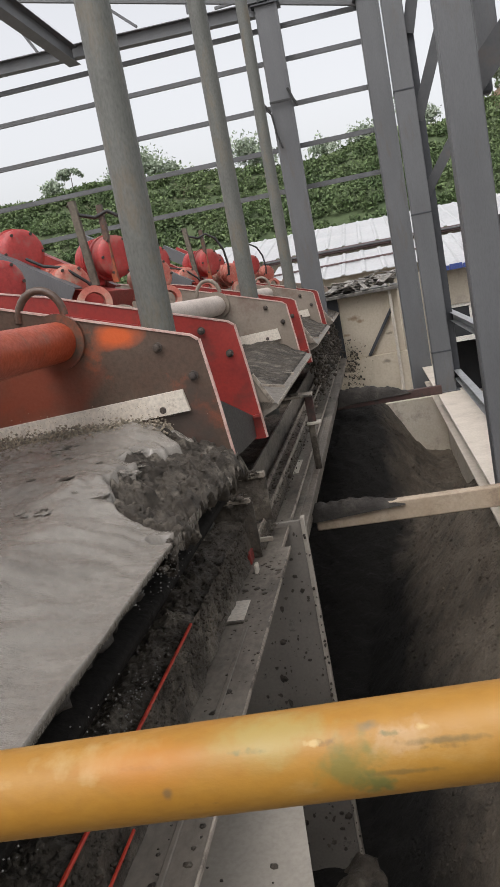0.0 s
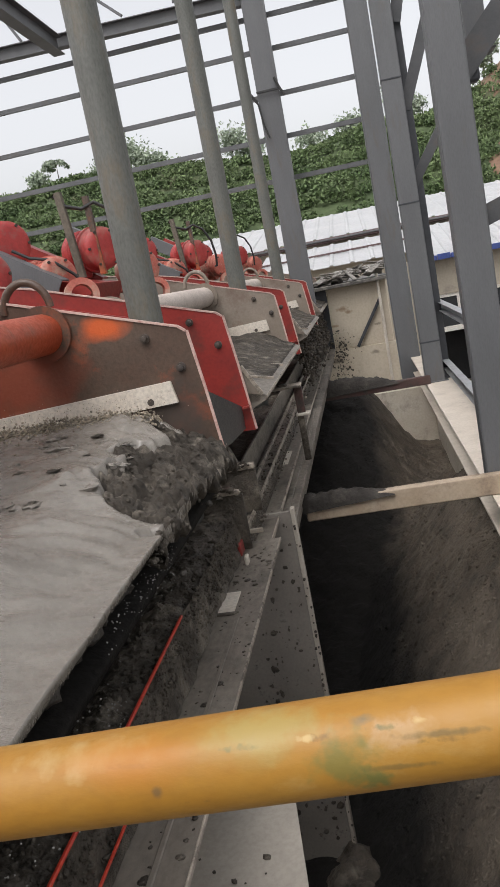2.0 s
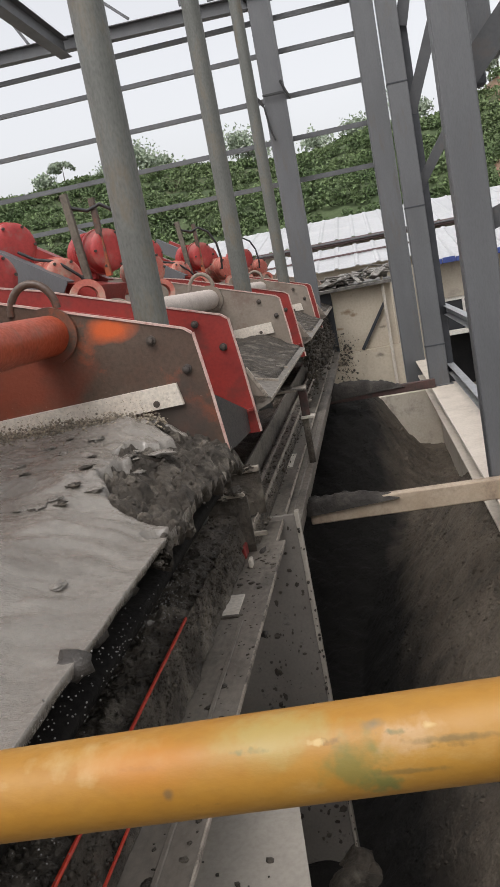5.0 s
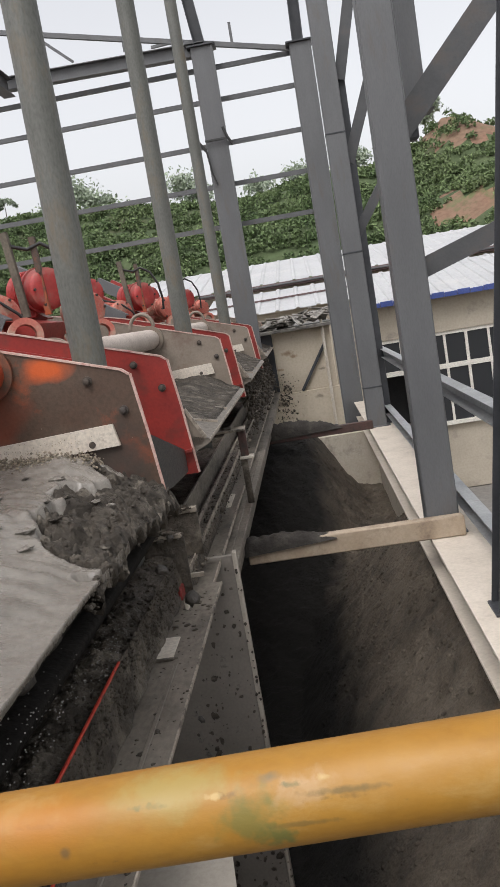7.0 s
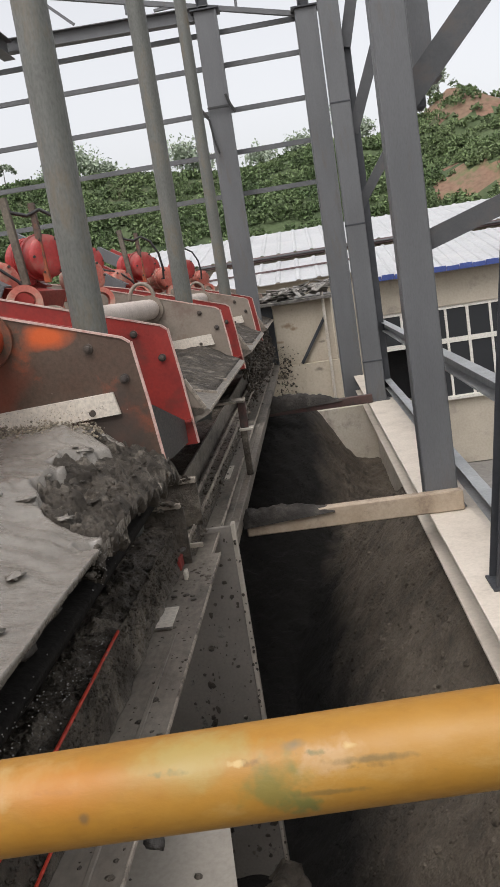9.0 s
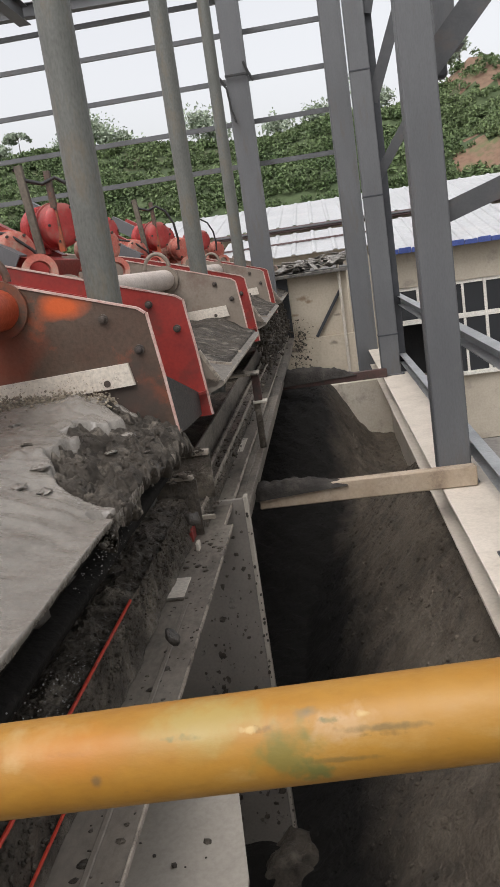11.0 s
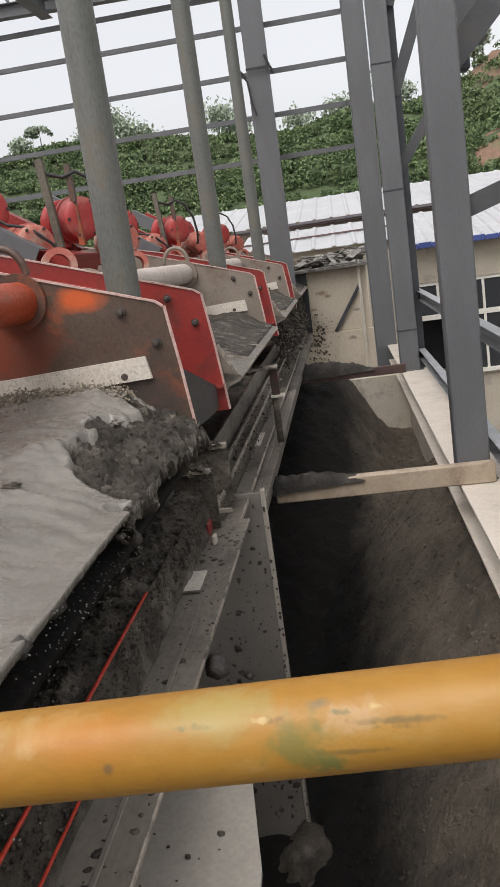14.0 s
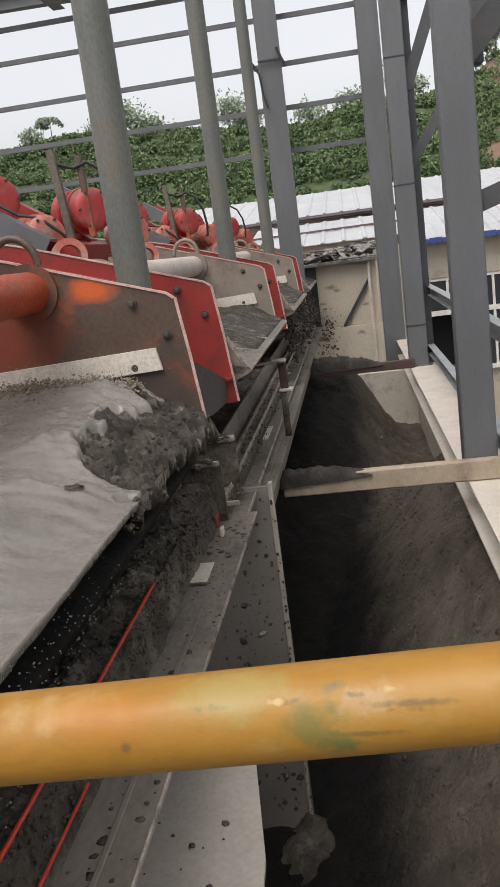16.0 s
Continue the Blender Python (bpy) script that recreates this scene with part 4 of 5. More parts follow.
part("mud_fill", field(bmesh.new(), -1.165, -0.935, 0.98, 4.48, 30, 400, caked, 0.0), "mud", lw, "thick wet mud lying in the launder")
part("red_edge", box(bmesh.new(), -0.932, -0.922, 1.02, 3.02, 0.142, 0.153, 0.002), "red_line", lw, "bright red painted edge")
part("red_edge", box(bmesh.new(), -0.917, -0.908, 1.0, 2.0, -0.036, -0.027, 0.002), "red_line", lw, "bright red painted edge")
tg = thing("launder_beam", "mud-spattered grey steel beam along the bin", "beam", (0, 0, 0))
part("top_flange", box(bmesh.new(), -1.20, -0.71, 1.0, 4.62, -0.125, -0.10), "ledge", tg)
part("web", box(bmesh.new(), -0.99, -0.97, 1.0, 4.62, -0.45, -0.125), "ledge", tg)
part("rubbed_edge", box(bmesh.new(), -0.714, -0.706, 1.0, 4.62, -0.116, -0.097, 0.002), "rub", tg, "rubbed pale flange edge")
part("raised_strip", box(bmesh.new(), -0.822, -0.803, 1.0, 3.5, -0.1, -0.092, 0.003), "ledge", tg)
part("pale_patch", box(bmesh.new(), -0.94, -0.838, 3.57, 3.82, -0.099, -0.091, 0.002), "liner", tg, "bare cream painted patch")
# mud-coloured strip drawn as the shadow along the patch's near edge
part("patch_shadow_strip", box(bmesh.new(), -0.945, -0.832, 3.545, 3.568, -0.099, -0.088, 0.002), "mud", tg)
part("red_patch", box(bmesh.new(), -0.925, -0.905, 4.36, 4.47, -0.098, -0.03), "red", tg)
part("red_patch_foot", box(bmesh.new(), -0.868, -0.848, 4.2, 4.26, -0.099, -0.05), "liner", tg)
sp = bmesh.new()
rnd = random.Random(41)
for k in range(150):
    lump(sp, (rnd.uniform(-0.90, -0.72), rnd.uniform(1.3, 4.5), -0.099), 0.003 + min(0.018, rnd.expovariate(190)), k, 0.25, 1, 0.7)
tagged(part("mud_spatter", sp, "mud", tg, "splashes of mud"), kind="stuff")
# end pieces where the launder meets the tray
tg = thing("launder_end", "muddy steel end plates closing the launder", "end plate", (0, 0, 0))
part("end_plate", box(bmesh.new(), -1.18, -0.86, 4.48, 4.50, -0.099, 0.235), "mud", tg)
part("pale_rim", box(bmesh.new(), -1.11, -0.87, 4.46, 4.50, 0.237, 0.262, 0.004), "rub", tg, "rubbed pale rim")
part("upper_plate", box(bmesh.new(), -1.12, -0.83, 4.9, 4.93, 0.0, 0.275), "mud", tg)
part("upper_rim", box(bmesh.new(), -1.12, -0.83, 4.88, 4.93, 0.277, 0.312, 0.004), "rub", tg, "rubbed pale rim")
rm = bmesh.new()
for k in range(70):
    up = k % 2
    lump(rm, (rnd.uniform(-1.12, -0.86), 4.47 + 0.42 * up + rnd.gauss(0, 0.02), (0.31 if up else 0.26) + rnd.gauss(0, 0.012)), 0.006 + min(0.022, rnd.expovariate(90)), k, 0.6, 1, 0.7)
tagged(part("rim_mud", rm, "mud", tg, "clots of mud on the rim"), kind="stuff")
tg = thing("launder_tray", "mud-smeared steel tray running along the screens", "tray", (0, 0, 0))
part("tray_floor", box(bmesh.new(), -1.02, -0.885, 4.6, 16.5, -0.04, -0.02), "ledge", tg)
part("tray_edge", box(bmesh.new(), -0.892, -0.882, 4.6, 16.5, -0.02, 0.012, 0.002), "rub", tg, "rubbed pale edge")
part("tray_rib", box(bmesh.new(), -0.985, -0.972, 4.6, 16.5, -0.019, 0.014, 0.002), "rub", tg, "rubbed pale rib")
part("tray_end", box(bmesh.new(), -1.02, -0.885, 4.55, 4.60, -0.10, 0.0), "ledge", tg)
part("end_strip", box(bmesh.new(), -0.93, -0.79, 4.540, 4.549, -0.03, 0.0), "rub", tg, "bare pale end strip")
part("tray_wall", box(bmesh.new(), -1.06, -1.04, 4.6, 16.5, -0.04, 0.16), "ledge", tg)
part("lower_flange", box(bmesh.new(), -0.93, -0.78, 4.62, 16.5, -0.17, -0.15), "ledge", tg)
part("lower_web", box(bmesh.new(), -0.90, -0.885, 4.62, 16.5, -0.15, -0.04), "mud", tg)
part("lower_edge", box(bmesh.new(), -0.786, -0.776, 4.62, 16.5, -0.168, -0.140, 0.002), "rub", tg, "rubbed pale edge")
part("outer_rail", box(bmesh.new(), -0.74, -0.68, 5.26, 16.5, -0.26, -0.20), "ledge", tg)
part("outer_web", box(bmesh.new(), -0.80, -0.74, 5.26, 16.5, -0.45, -0.20), "ledge", tg)
part("pale_patch", box(bmesh.new(), -0.915, -0.84, 6.7, 7.2, -0.149, -0.142, 0.002), "liner", tg, "bare cream painted patch")
tg = thing("red_bracket", "muddy red-brown steel bracket between the tray and the screen", "bracket", (0, 7.0, 0))
part("upright", box(bmesh.new(), -0.71, -0.64, -0.02, 0.02, 0.2, 0.45), "bracket", tg)
part("post", box(bmesh.new(), -0.715, -0.66, -0.025, 0.025, -0.20, 0.2), "mud", tg, "mud-covered lower post")
part("ledge_plate", box(bmesh.new(), -0.95, -0.64, -0.10, 0.10, 0.452, 0.472), "rub", tg, "rubbed pale ledge")
part("foot", box(bmesh.new(), -0.72, -0.60, -0.06, 0.06, 0.20, 0.222), "liner", tg)
part("spatter", lump(bmesh.new(), (-0.8, 0, 0.48), 0.05, 4, 0.3, 2, 0.6), "mud", tg)
tg = thing("leg_plate", "grey-brown steel leg plate with a chipped white edge", "support leg", (0, 5.2, 0))
part("plate", box(bmesh.new(), -1.75, -0.70, 0.0, 0.03, GROUND, -0.12), "panel", tg)
part("pale_edge", box(bmesh.new(), -0.70, -0.672, -0.02, 0.05, GROUND, -0.10), "cream", tg, "chipped white edge strip")
bm = bmesh.new()
rnd = random.Random(14)
for k in range(240):
    lump(bm, (rnd.uniform(-1.15, -0.72), 0.0, rnd.uniform(-2.6, -0.2)), 0.003 + min(0.03, rnd.expovariate(170)), k, rnd.uniform(0.8, 1.8), 1, 0.7)
bmesh.ops.scale(bm, vec=(1, 0.2, 1), verts=bm.verts[:])
tagged(part("mud_spatter", bm, "mud", tg, "splashes of mud"), kind="stuff")
bm = bmesh.new()
for k in range(44):
    lump(bm, (-0.686 + rnd.uniform(-0.012, 0.012), -0.022, rnd.uniform(-2.7, -0.15)), rnd.uniform(0.004, 0.011), k, rnd.uniform(0.8, 1.8), 1, 0.7)
tagged(part("edge_mud", bm, "mud", tg, "clots of mud on the pale edge"), kind="stuff")
ch = thing("chute_plate", "pale cream steel chute plate spotted with mud", "chute plate", (0, 0, -0.62))
bm = bmesh.new()
lo = [bm.verts.new((x, y, z)) for x, y, z in ((-1.25, 1.2, -0.10), (-0.47, 1.2, -0.10), (-0.50, 2.35, 0.0), (-0.60, 2.95, 0.03), (-1.25, 2.95, 0.03))]
hi = [bm.verts.new(v.co + Vector((0, 0, 0.02))) for v in lo]
bm.faces.new(hi)
bm.faces.new(lo[::-1])
for i in range(5):
    bm.faces.new((lo[i], lo[(i + 1) % 5], hi[(i + 1) % 5], hi[i]))
part("plate", bm, "cream", ch)
part("bracket", box(bmesh.new(), -1.2, -0.99, 1.3, 2.9, -0.02, 0.50), "ledge", ch)
bm = bmesh.new()
rnd = random.Random(9)
for k in range(60):
    x, y = rnd.uniform(-0.95, -0.55), rnd.uniform(1.3, 2.9)
    lump(bm, (x, y, 0.02 - 0.10 * max(0, (2.4 - y) / 1.2)), 0.004 + rnd.expovariate(150), k, 0.5, 1, 0.6)
tagged(part("mud_spots", bm, "mud", ch, "spots of dropped mud"), kind="stuff")
rnd = random.Random(8)
bm = field(bmesh.new(), -1.15, -0.25, 3.9, 5.19, 60, 80, lambda x, y: -2.95 + 0.34 * math.exp(-((x + 0.66) / 0.30) ** 2 - ((y - 4.98) / 0.5) ** 2) + 0.05 * nz(x, y, 5) + 0.04 * nz(x, y, 12) + 0.02 * nz(x, y, 24), -3.5)
solid("fallen_mud", bm, "mud", "fallen wet mud heaped at the foot of the leg", "mud", "", "stuff")
bm = bmesh.new()
field(bm, -1.035, -0.89, 4.61, 16.0, 16, 420, lambda x, y: -0.026 + 0.014 * nz(x, y, 4) + 0.012 * nz(x, y, 11) + 0.01 * nz(x, y, 28), -0.045)
field(bm, -1.40, -1.062, 5.0, 16.0, 16, 260, lambda x, y: 0.05 + 0.05 * nz(x, y, 3) + 0.03 * nz(x, y, 9), -0.1)
for k in range(90):
    y = rnd.uniform(4.6, 15)
    lump(bm, (rnd.gauss(-0.95, 0.04), y, rnd.uniform(-0.025, -0.01)), 0.004 + rnd.expovariate(120), k, 0.4, 1, 0.5)
solid("tray_mud", bm, "mud", "splashed mud lying on the tray and beam", "mud", "", "stuff")

bm = bmesh.new()
out = [(3.93, 0.93), (4.2, 0.86), (4.96, 0.66), (4.96, 0.52), (4.4, 0.55), (3.93, 0.60)]
fa = [bm.verts.new((-0.845, y, z)) for y, z in out]
fb = [bm.verts.new((-0.865, y, z)) for y, z in out]
bm.faces.new(fa)
bm.faces.new(fb[::-1])
for i in range(6):
    bm.faces.new((fa[i], fb[i], fb[(i + 1) % 6], fa[(i + 1) % 6]))
solid("rubber_flap", bm, "hose", "black rubber flap hung between two screens", "rubber flap")

rg = np.random.default_rng(31)
# crumbs on the torn mud, the launder wall, the beam and the tray
n = 1100
py = rg.uniform(2.35, 3.85, n)
px = np.array([-0.77 - heap_edge(y) * u for y, u in zip(py, rg.uniform(-0.12, 1.15, n))])
scatter("mud_crumbs", np.stack([px, py, [torn(x, y) for x, y in zip(px, py)]], 1), 0.0015 + rg.exponential(0.0028, n).clip(0, 0.012), "torn", "small crumbs of wet mud at the screen lip", "mud")
n = 2200
py, pz = rg.uniform(1.0, 4.45, n), rg.uniform(-0.09, 0.14, n)
scatter("wall_mud", np.stack([np.full(n, -0.922), py, pz], 1), 0.0015 + rg.exponential(0.003, n).clip(0, 0.012), "mud", "crumbs of mud stuck to the launder wall", "mud")
n = 2600
px, py = rg.uniform(-1.16, -0.94, n), rg.uniform(1.0, 4.45, n)
scatter("launder_crumbs", np.stack([px, py, [caked(x, y) for x, y in zip(px, py)]], 1), 0.0015 + rg.exponential(0.0035, n).clip(0, 0.016), "mud", "crumbs of mud lying in the launder", "mud")
n = 700
py = 4.65 + 9 * rg.random(n) ** 1.5
scatter("tray_crumbs", np.stack([rg.choice([-0.95, -0.91, -0.86, -0.82], n) + rg.normal(0, 0.015, n), py, np.full(n, -0.02)], 1), 0.002 + rg.exponential(0.004, n).clip(0, 0.018), "mud", "splashed mud along the tray", "mud")
# mud pouring off the far screens
n = 4600
py = rg.uniform(9.8, 16.2, n)
ph = rg.random(n) ** 0.7
scatter("spilled_mud", np.stack([-0.74 - 0.16 * ph + rg.normal(0, 0.035, n), py, 0.66 - 0.66 * (1 - ph) ** 1.5 + rg.normal(0, 0.03, n)], 1), 0.005 + rg.exponential(0.010, n).clip(0, 0.035), "mud", "dark mud hanging and heaped below the far screens", "mud")
n = 420
scatter("shed_splashes", np.stack([rg.normal(-0.62, 0.12, n).clip(-0.86, 0.2), np.full(n, 16.94), rg.normal(-0.5, 0.32, n).clip(-1.4, 0.1)], 1), 0.003 + rg.exponential(0.008, n).clip(0, 0.03), "mud", "mud splashed on the shed wall", "mud")

# ---- shed at the far end of the bin ----
tg = thing("small_shed", "cream-walled shed with a roof of broken dark tiles", "shed", (0, 17.0, 0))
part("front_wall", box(bmesh.new(), -0.68, 0.52, 0.0, 0.15, -0.30, 1.0, 0.01), "shed_wall", tg)
part("lower_wall", box(bmesh.new(), -0.90, 0.55, -0.06, 0.15, GROUND, -0.30, 0.01), "shed_wall", tg)
part("side_wall", box(bmesh.new(), -0.86, -0.72, 0.15, 4.0, GROUND, 1.0, 0.01), "shed_wall", tg)
# added strip, coloured dark as the shaded gap left of the wall
part("dark_gap_strip", box(bmesh.new(), -1.02, -0.69, -0.04, 0.02, -0.28, 1.02, 0.006), "steel_dark", tg, "dark strip standing in for the shaded gap beside the wall")
part("corner_pipe", sweep(bmesh.new(), ring(0.03, 12), (0.36, -0.10, GROUND), (0.36, -0.10, 1.1)), "liner", tg)
part("prop", sweep(bmesh.new(), boxbar(0.06, 0.06), (-0.22, -0.05, -0.29), (0.36, -0.05, 0.60)), "steel_dark", tg, "dark leaning prop")
rnd = random.Random(3)
for k in range(80):
    x, y = rnd.uniform(-0.95, 0.55), rnd.uniform(-0.2, 0.8)
    z = 1.02 + 0.12 * (x + 0.95) * 0.7 + rnd.uniform(0, 0.12) + 0.12 * max(0, y)
    bm = bmesh.new()
    r = bmesh.ops.create_cube(bm, size=1)["verts"]
    bmesh.ops.transform(bm, matrix=pose(x, y, z, rnd.uniform(-25, 25), rnd.uniform(-25, 25), rnd.uniform(0, 180)) @ Matrix.Diagonal((rnd.uniform(0.15, 0.5), rnd.uniform(0.08, 0.22), 0.018, 1)), verts=r)
    part("roof_tile", bm, "rubble", tg, "", False)
part("roof_slab", box(bmesh.new(), -0.98, 0.6, -0.22, 4.0, 0.96, 1.03, 0.01), "rubble", tg)

# ---- sheds with white sheet roofs ----


def sheet_roof(t, x0, x1, y0, z0, y1, z1, pitch=0.3):
    """A ribbed sheet roof from the near eave (y0, z0) to the far ridge (y1, z1)."""
    p = part("roof", bmesh.new(), "roof_white", t)
    bm = bmesh.new()
    n = int((x1 - x0) / pitch)
    pts = []
    for i in range(n):
        a = x0 + i * pitch
        pts += [(a, 0), (a + pitch * 0.72, 0), (a + pitch * 0.8, 0.035), (a + pitch * 0.92, 0.035)]
    pts.append((x1, 0))
    near = [bm.verts.new((x, y0, z0 + h)) for x, h in pts]
    far = [bm.verts.new((x, y1, z1 + h)) for x, h in pts]
    low = [bm.verts.new((x, y0, z0 + h - 0.02)) for x, h in pts]
    for i in range(len(pts) - 1):
        bm.faces.new((near[i], near[i + 1], far[i + 1], far[i]))
        bm.faces.new((near[i], low[i], low[i + 1], near[i + 1]))
    bm.to_mesh(p.data)
    bm.free()
    return p


tg = thing("long_shed", "long low shed with a white sheet roof and brown gutter", "shed", (0, 0, 0))
sheet_roof(tg, -6.6, 16.0, 30.2, 2.42, 38.0, 3.62, 0.6)
part("gutter", box(bmesh.new(), -3.6, 16.0, 29.9, 30.15, 2.22, 2.40, 0.02), "gutter", tg)
part("gutter_lip", box(bmesh.new(), -3.6, 16.0, 29.85, 29.9, 2.30, 2.36, 0.01), "steel", tg)
part("wall", box(bmesh.new(), -6.4, 16.0, 30.6, 37.5, GROUND, 2.40), "wall", tg)
tg = thing("low_shed", "low shed with a white sheet roof beyond the bin", "shed", (0, 0, 0))
sheet_roof(tg, -3.0, 9.0, 24.0, 1.40, 29.2, 2.12, 0.6)
part("ridge_strip", box(bmesh.new(), -3.0, 9.0, 26.5, 26.6, 1.77, 1.83, 0.01), "gutter", tg)
part("wall", box(bmesh.new(), -2.8, 9.0, 24.3, 29.0, GROUND, 1.38), "wall", tg)

# ---- building with windows and a blue roof edge ----
tg = thing("workshop_building", "beige workshop with white-framed windows and a blue roof edge", "building", (0, 20.0, 0))
sheet_roof(tg, 1.55, 9.0, -0.35, 1.17, 3.6, 1.95, 0.3)
for i in range(25):
    part("roof_edge_cap", box(bmesh.new(), 1.55 + i * 0.3, 1.55 + i * 0.3 + 0.29, -0.40, -0.36, 1.08, 1.19 + (0.02 if i % 2 else 0), 0.006), "roof_blue", tg)
part("wall_band", box(bmesh.new(), 1.6, 9.0, 0.0, 0.24, 0.27, 1.12), "wall", tg)
part("wall_base", box(bmesh.new(), 1.6, 9.0, 0.0, 0.24, GROUND, -1.98), "wall", tg)
part("wall_corner", box(bmesh.new(), 1.36, 1.6, 0.0, 4.0, GROUND, 1.12), "wall", tg)
part("corner_post", box(bmesh.new(), 1.40, 1.68, -0.08, -0.005, 0.55, 1.42, 0.01), "tan", tg)
part("window_sill", box(bmesh.new(), 1.6, 9.0, -0.12, 0.2, -1.98, -1.90), "frame_white", tg)
# black sheet in place of the room's shade behind the panes
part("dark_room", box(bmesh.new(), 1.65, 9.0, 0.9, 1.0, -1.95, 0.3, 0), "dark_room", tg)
for i in range(7):
    x = 1.66 + i * 1.05
    wf = part("window", box(bmesh.new(), x, x + 0.07, 0.03, 0.11, -1.90, 0.27), "frame_white", tg, "white window frame with dark panes")
    part("head", box(bmesh.new(), x + 0.07, x + 1.05, 0.03, 0.11, 0.19, 0.27), "frame_white", wf)
    part("transom", box(bmesh.new(), x + 0.07, x + 1.05, 0.03, 0.11, -0.62, -0.50), "frame_white", wf)
    part("mullion", box(bmesh.new(), x + 0.54, x + 0.60, 0.03, 0.11, -0.50, 0.19), "frame_white", wf)
    for x0, x1, z0, z1 in ((x + 0.07, x + 0.54, -0.50, 0.19), (x + 0.60, x + 1.05, -0.50, 0.19)):
        part("pane", box(bmesh.new(), x0, x1, 0.06, 0.068, z0, z1, 0), "glass", wf)
    if i:
        part("mullion", box(bmesh.new(), x + 0.54, x + 0.60, 0.03, 0.11, -1.90, -0.62), "frame_white", wf)
        for x0, x1 in ((x + 0.07, x + 0.54), (x + 0.60, x + 1.05)):
            part("pane", box(bmesh.new(), x0, x1, 0.06, 0.068, -1.90, -0.62, 0), "glass", wf)


# ---- trees on the skyline ----
def tree(x, y, h, spread, seed, label, material="leaf_hazy", palm=False):
    rg = np.random.default_rng(seed)
    z0 = hill_height(x, y)
    t = thing("tree", label, "tree", (x, y, z0 - 0.2), "skyline trees")
    bm = bmesh.new()
    lathe(bm, [(0, 0.16), (h * 0.3, 0.11), (h * 0.62, 0.07), (h * 0.9, 0.03)], (0, 0, 0), (0.1, 0, h), 9)
    pts = []
    for k in range(9 if not palm else 13):
        a, s = rg.uniform(0, 6.28), rg.uniform(0.5, 1.0)
        b = Vector((0, 0, h * (rg.uniform(0.35, 0.8) if not palm else 0.9)))
        if palm:
            path = [b + Vector((math.cos(a) * spread * q, math.sin(a) * spread * q, h * 0.18 * math.sin(q * 2.6) - 0.5 * q * q)) for q in np.linspace(0.02, 1, 7)]
        else:
            path = [b + Vector((math.cos(a) * spread * s * q, math.sin(a) * spread * s * q, h * 0.28 * q)) for q in np.linspace(0, 1, 5)]
        tube_path(bm, path, 0.035, 6)
        for q in path[2:]:
            c = np.array(q)
            pts.append(c + rg.normal(size=(26, 3)) * (0.42 * spread if not palm else 0.16) * np.array([1, 1, 0.7]))
    part("trunk", bm, "bark", t)
    leaves("crown", np.concatenate(pts), 0.26 if not palm else 0.2, material, "", "", "", "", t)


for k, (x, h, s, palm) in enumerate(((-40.5, 3.6, 1.7, True), (-44.0, 2.6, 1.3, False), (-34.5, 2.0, 1.2, False), (-30.5, 4.2, 2.2, False), (-27.8, 3.4, 1.7, False), (-26.0, 2.5, 1.5, False),
                                     (-14.5, 4.4, 2.0, False), (-12.0, 3.0, 1.8, False), (-3.0, 2.2, 1.6, False), (2.5, 2.0, 1.5, False), (9.5, 3.4, 1.6, False), (11.0, 2.6, 1.4, False), (21.0, 3.0, 0.8, False), (22.2, 3.8, 0.9, False))):
    tree(x, 121.5, h * 1.25, s * 1.1, k + 11, "leggy tree on the skyline, pale with haze" if not palm else "palm-like tree on the skyline", "leaf_hazy", palm)


# ---- things that move: falling clods, hopping grains, sliding crusts ----
CLODS, HOPS, CRUSTS = [], [], []
rnd = random.Random(21)
for k in range(130):
    bm = lump(bmesh.new(), (0, 0, 0), min(0.055, rnd.uniform(0.010, 0.036) * (1.6 if k % 6 == 0 else 1)), k, rnd.uniform(0.55, 0.9), 2, 0.55)
    CLODS.append(solid("falling_clod", bm, "clod", "dark wet clod dropping from the screen lip", "clod", "falling clods"))
for k in range(14):
    bm = bmesh.new()
    for i in range(46):
        if k < 8:
            p = (rnd.gauss(0, 0.16), rnd.gauss(0, 0.05), abs(rnd.gauss(0, 0.03)))
        else:
            p = (rnd.gauss(0, 0.02), rnd.gauss(0, 0.12), rnd.gauss(0, 0.03))
        bmesh.ops.create_icosphere(bm, subdivisions=1, radius=rnd.uniform(0.0012, 0.0028), matrix=Matrix.Translation(p))
    if k < 8:
        HOPS.append(solid("hopping_grains", bm, "grains", "sand grains hopping beside the liner", "sand grains", "hopping grains", "stuff"))
    else:
        HOPS.append(solid("dripping_grains", bm, "drops", "wet grains dripping off the screen lip", "wet grains", "dripping grains", "stuff"))
for k in range(30):
    CRUSTS.append(solid("sliding_crust", lump(bmesh.new(), (0, 0, 0), rnd.uniform(0.012, 0.03) * (1.6 if k % 3 == 1 else 1), k + 60, 0.28, 3, 0.9), "slurry" if k % 3 else "torn", "thin wet crust sliding down the sand bed", "crust", "sliding crusts"))
bm = bmesh.new()
rnd = random.Random(33)
for k in range(2600):
    x = -1.05 - 1.4 * rnd.random() ** 0.8
    y = 3.845 - abs(rnd.gauss(0, 0.05 + 0.09 * min(1, (-1.05 - x) * 1.5)))
    bmesh.ops.create_icosphere(bm, subdivisions=1, radius=rnd.uniform(0.0025, 0.0075), matrix=Matrix.Translation((x, y, bed_height(x, y) + rnd.uniform(-0.003, 0.012 + 0.04 * rnd.random() ** 3))))
solid("sand_fringe", bm, "grains", "coarse sand grains heaped along the liner", "sand", "", "stuff")


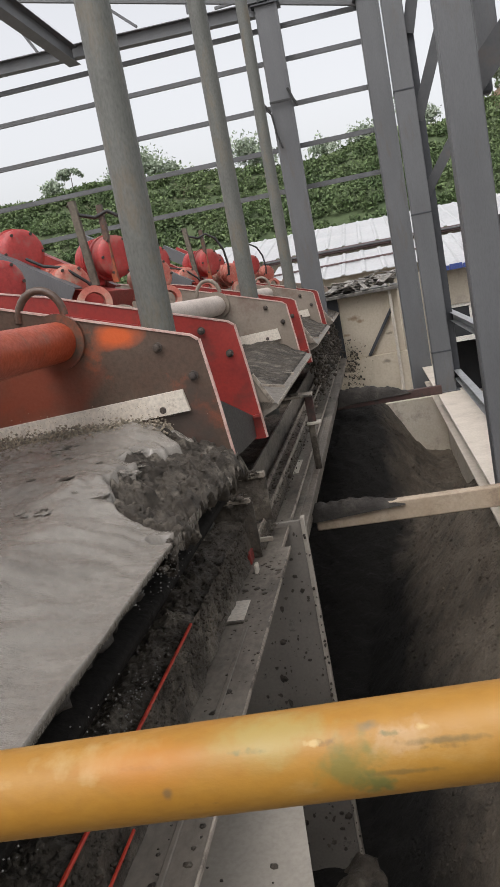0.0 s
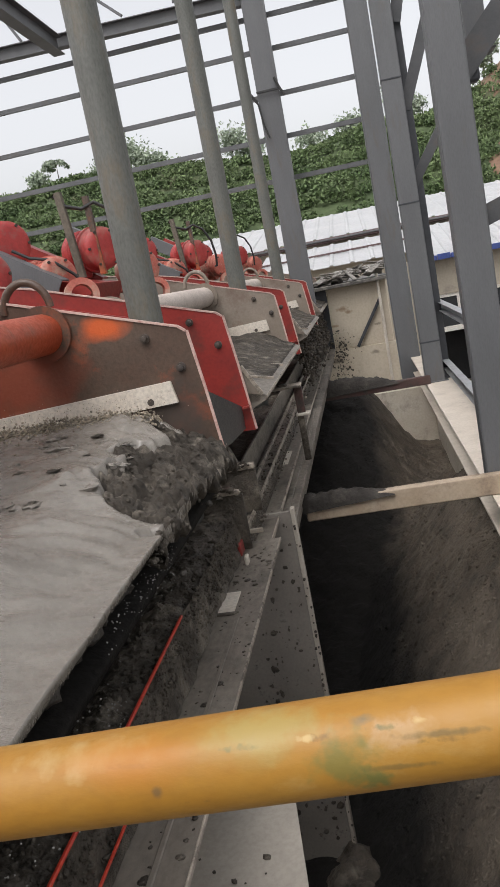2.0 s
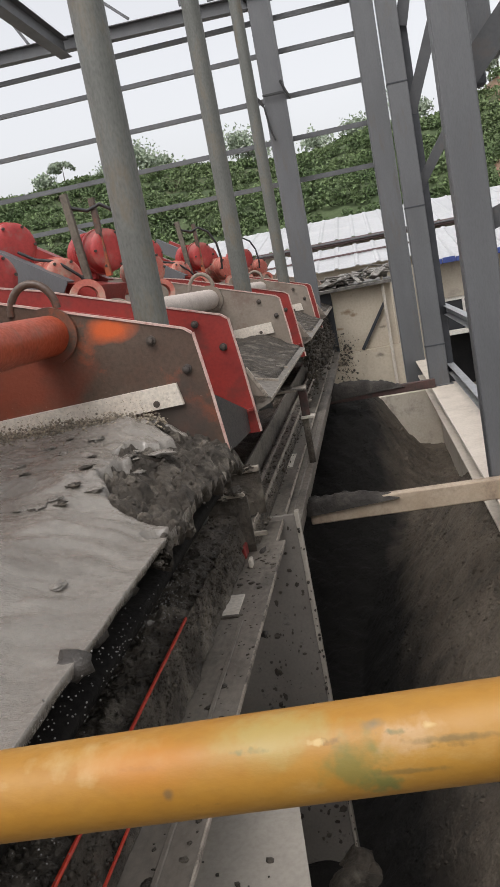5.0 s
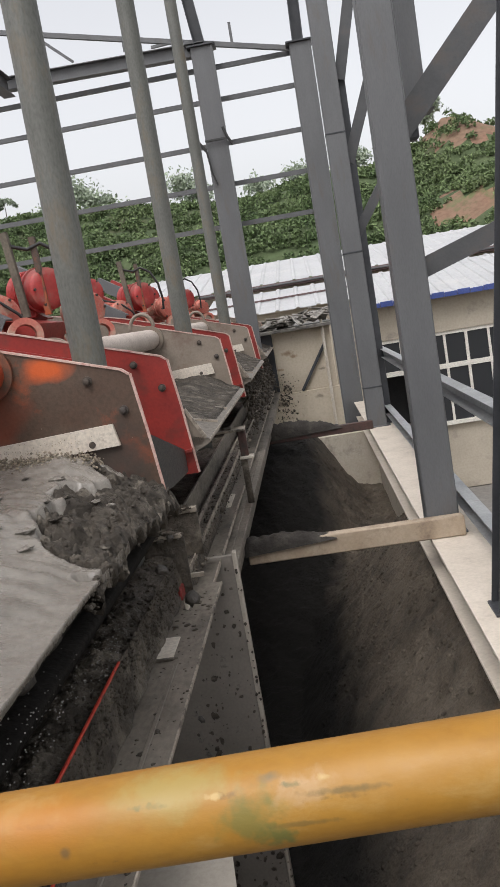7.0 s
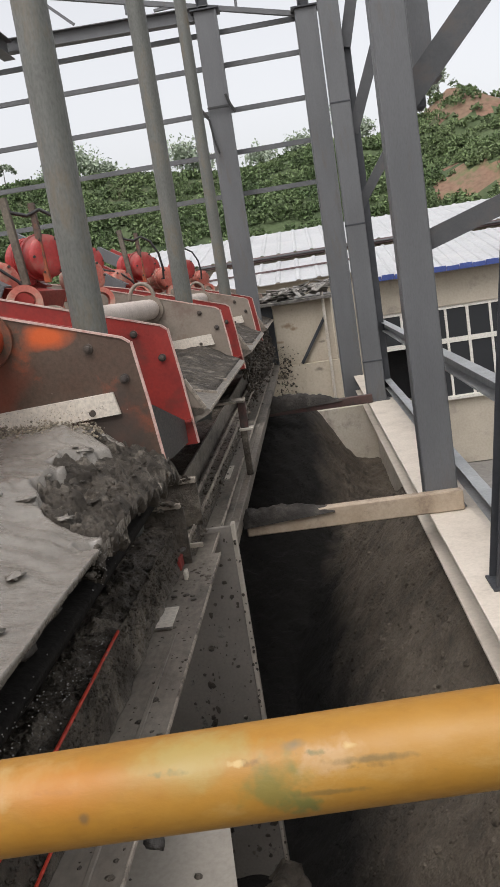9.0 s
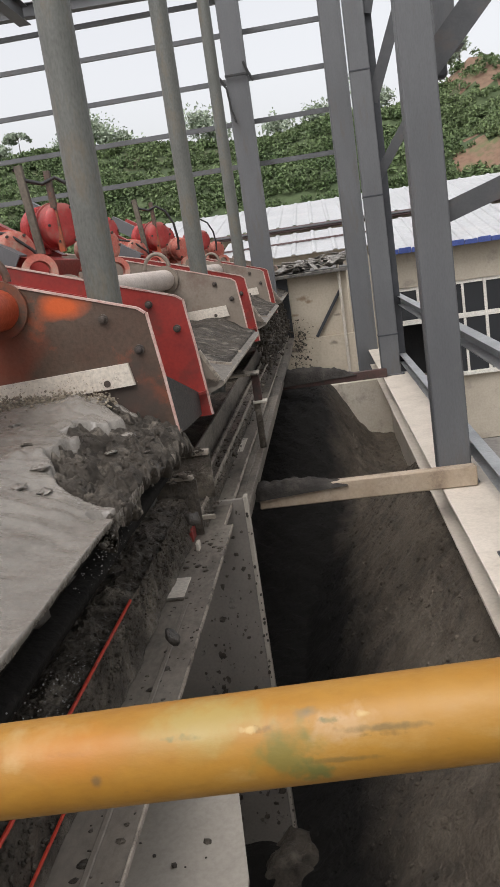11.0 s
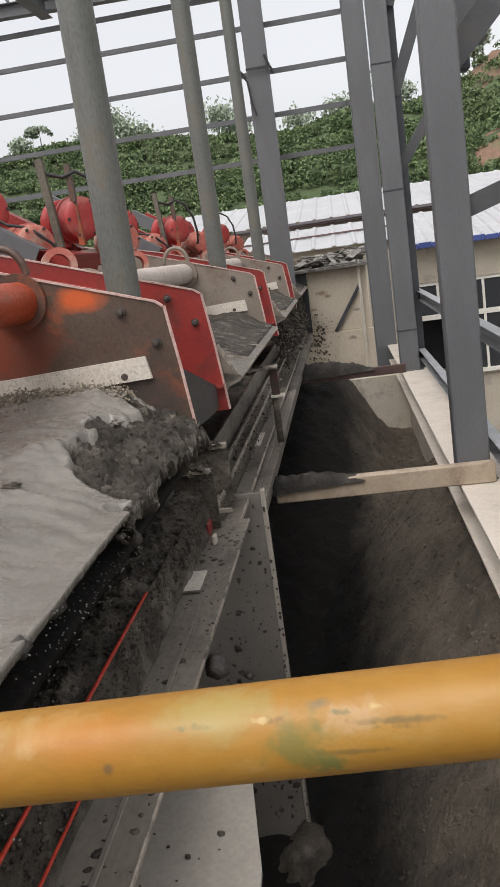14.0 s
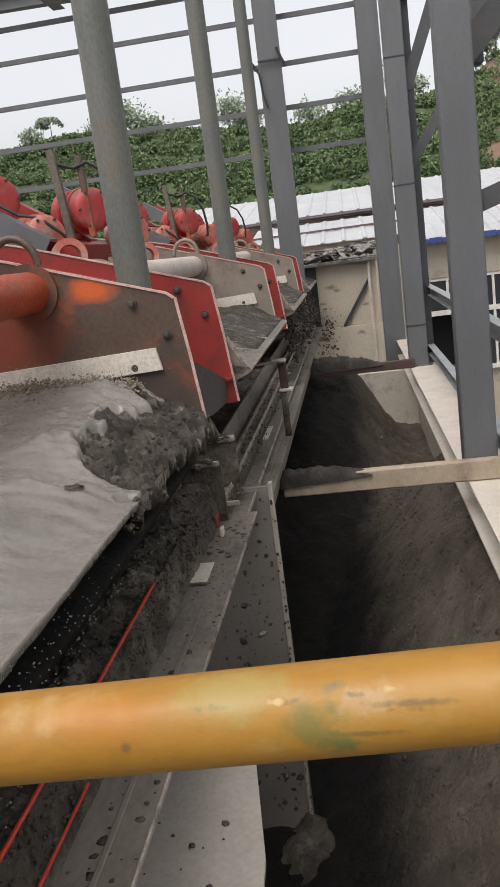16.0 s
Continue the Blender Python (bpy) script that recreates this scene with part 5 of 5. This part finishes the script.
def top(x, y):
    """Where a crust rides: on the smooth bed, or on the broken mud."""
    return max(torn(x, y), bed_height(x, y) - 0.02) + 0.006 if y > 2.5 and behind(x, y) > 0 else bed_height(x, y) + 0.003


def motions():
    rd = random.Random(77)
    for s, ob in enumerate(SCREENS):
        y = ob.location.y
        rows = []
        for k in range(161):
            a = 2.4 * k + s
            rows.append((k / 10, pose(0.0022 * math.cos(a), y, 0.0022 * math.sin(a))))
        walk(ob, rows)
    for k, ob in enumerate(CLODS):
        t0 = 0.1 + 15.4 * k / len(CLODS) + rd.uniform(-0.08, 0.08)
        t0 = max(0.05, t0)
        y = rd.choice((rd.uniform(2.5, 3.7), rd.uniform(2.9, 3.6), rd.uniform(1.4, 2.6)))
        x, z = -0.80, 0.665
        vx, vy = rd.uniform(0.10, 0.42), rd.uniform(-0.1, 0.25)
        turn = rd.uniform(-200, 200)
        rows = [(0.0, pose(x - 0.07, y, z - 0.085, 0, 0, 0))]
        if t0 > 0.25:
            rows.append((t0 - 0.12, pose(x - 0.07, y, z - 0.085, 0, 0, 0)))
        rows.append((t0, pose(x + 0.01, y, z - 0.02, 0, 0, 10)))
        for i in range(1, 9):
            q = i / 10
            zz = z + 0.1 * q - 4.9 * q * q
            rows.append((t0 + q, pose(x + vx * q, y + vy * q, max(zz, -2.93), 0, turn * q, 10)))
        end = rows[-1][1]
        rest = end.translation
        if t0 + 0.9 < 16:
            rows.append((t0 + 0.9, pose(rest.x + 0.01, rest.y, -2.95, 0, turn * 0.8, 10)))
        if rows[-1][0] < 16:
            rows.append((16.0, pose(rest.x + 0.01, rest.y, -2.95, 0, turn * 0.8, 10)))
        walk(ob, [r for r in rows if r[0] <= 16.0])
    for k, ob in enumerate(HOPS):
        rows = []
        if k < 8:
            x, y = -1.2 - 0.14 * k, 3.76 - 0.03 * (k % 3)
            z = bed_height(x, y)
            for i in range(161):
                h = abs(math.sin(1.9 * i + k)) * 0.06
                rows.append((i / 10, pose(x + 0.02 * math.sin(0.7 * i + k), y + 0.01 * math.cos(1.3 * i), z + h, 0, 0, 25 * math.sin(0.9 * i + k))))
        else:
            y = 1.2 + 0.26 * (k - 8)
            for i in range(161):
                h = ((i * 0.31 + k * 0.17) % 1.0) * 0.22
                rows.append((i / 10, pose(-0.775 + 0.05 * h, y, 0.63 - h, 0, 0, 8 * math.sin(i))))
        walk(ob, rows)
    for k, ob in enumerate(CRUSTS):
        y, t0, sp = rd.choice((rd.uniform(1.6, 3.5), rd.uniform(2.5, 3.6))), rd.uniform(0, 12), rd.uniform(0.06, 0.16)
        x0 = rd.uniform(-1.6, -1.05)
        rows, t, x = [(0.0, pose(x0, y, bed_height(x0, y) - 0.002, 0, 0, 30 * k))], t0, x0
        if t0 < 0.1:
            rows = []
        while t <= 16.0 and x < -0.86:
            rows.append((t, pose(x, y, top(x, y), 0, 6 * smooth01(-1.2, -0.8, x), 30 * k)))
            t, x = t + 0.5, x + sp * 0.5
        t, e = rows[-1][0], rows[-1][1].translation.copy()
        for q in (0.25, 0.35, 0.45, 0.55, 0.65, 0.75, 0.85, 0.95, 1.05):
            if t > 0.3 and t + q <= 16.0:
                rows.append((t + q, pose(e.x + 0.45 * q, y, max(e.z - 0.02 - 4.9 * (q - 0.2) ** 2, -2.95), 0, 60 * q, 30 * k)))
        last = rows[-1][1]
        if rows[-1][0] < 16.0:
            rows.append((16.0, last))
        walk(ob, rows)


motions()
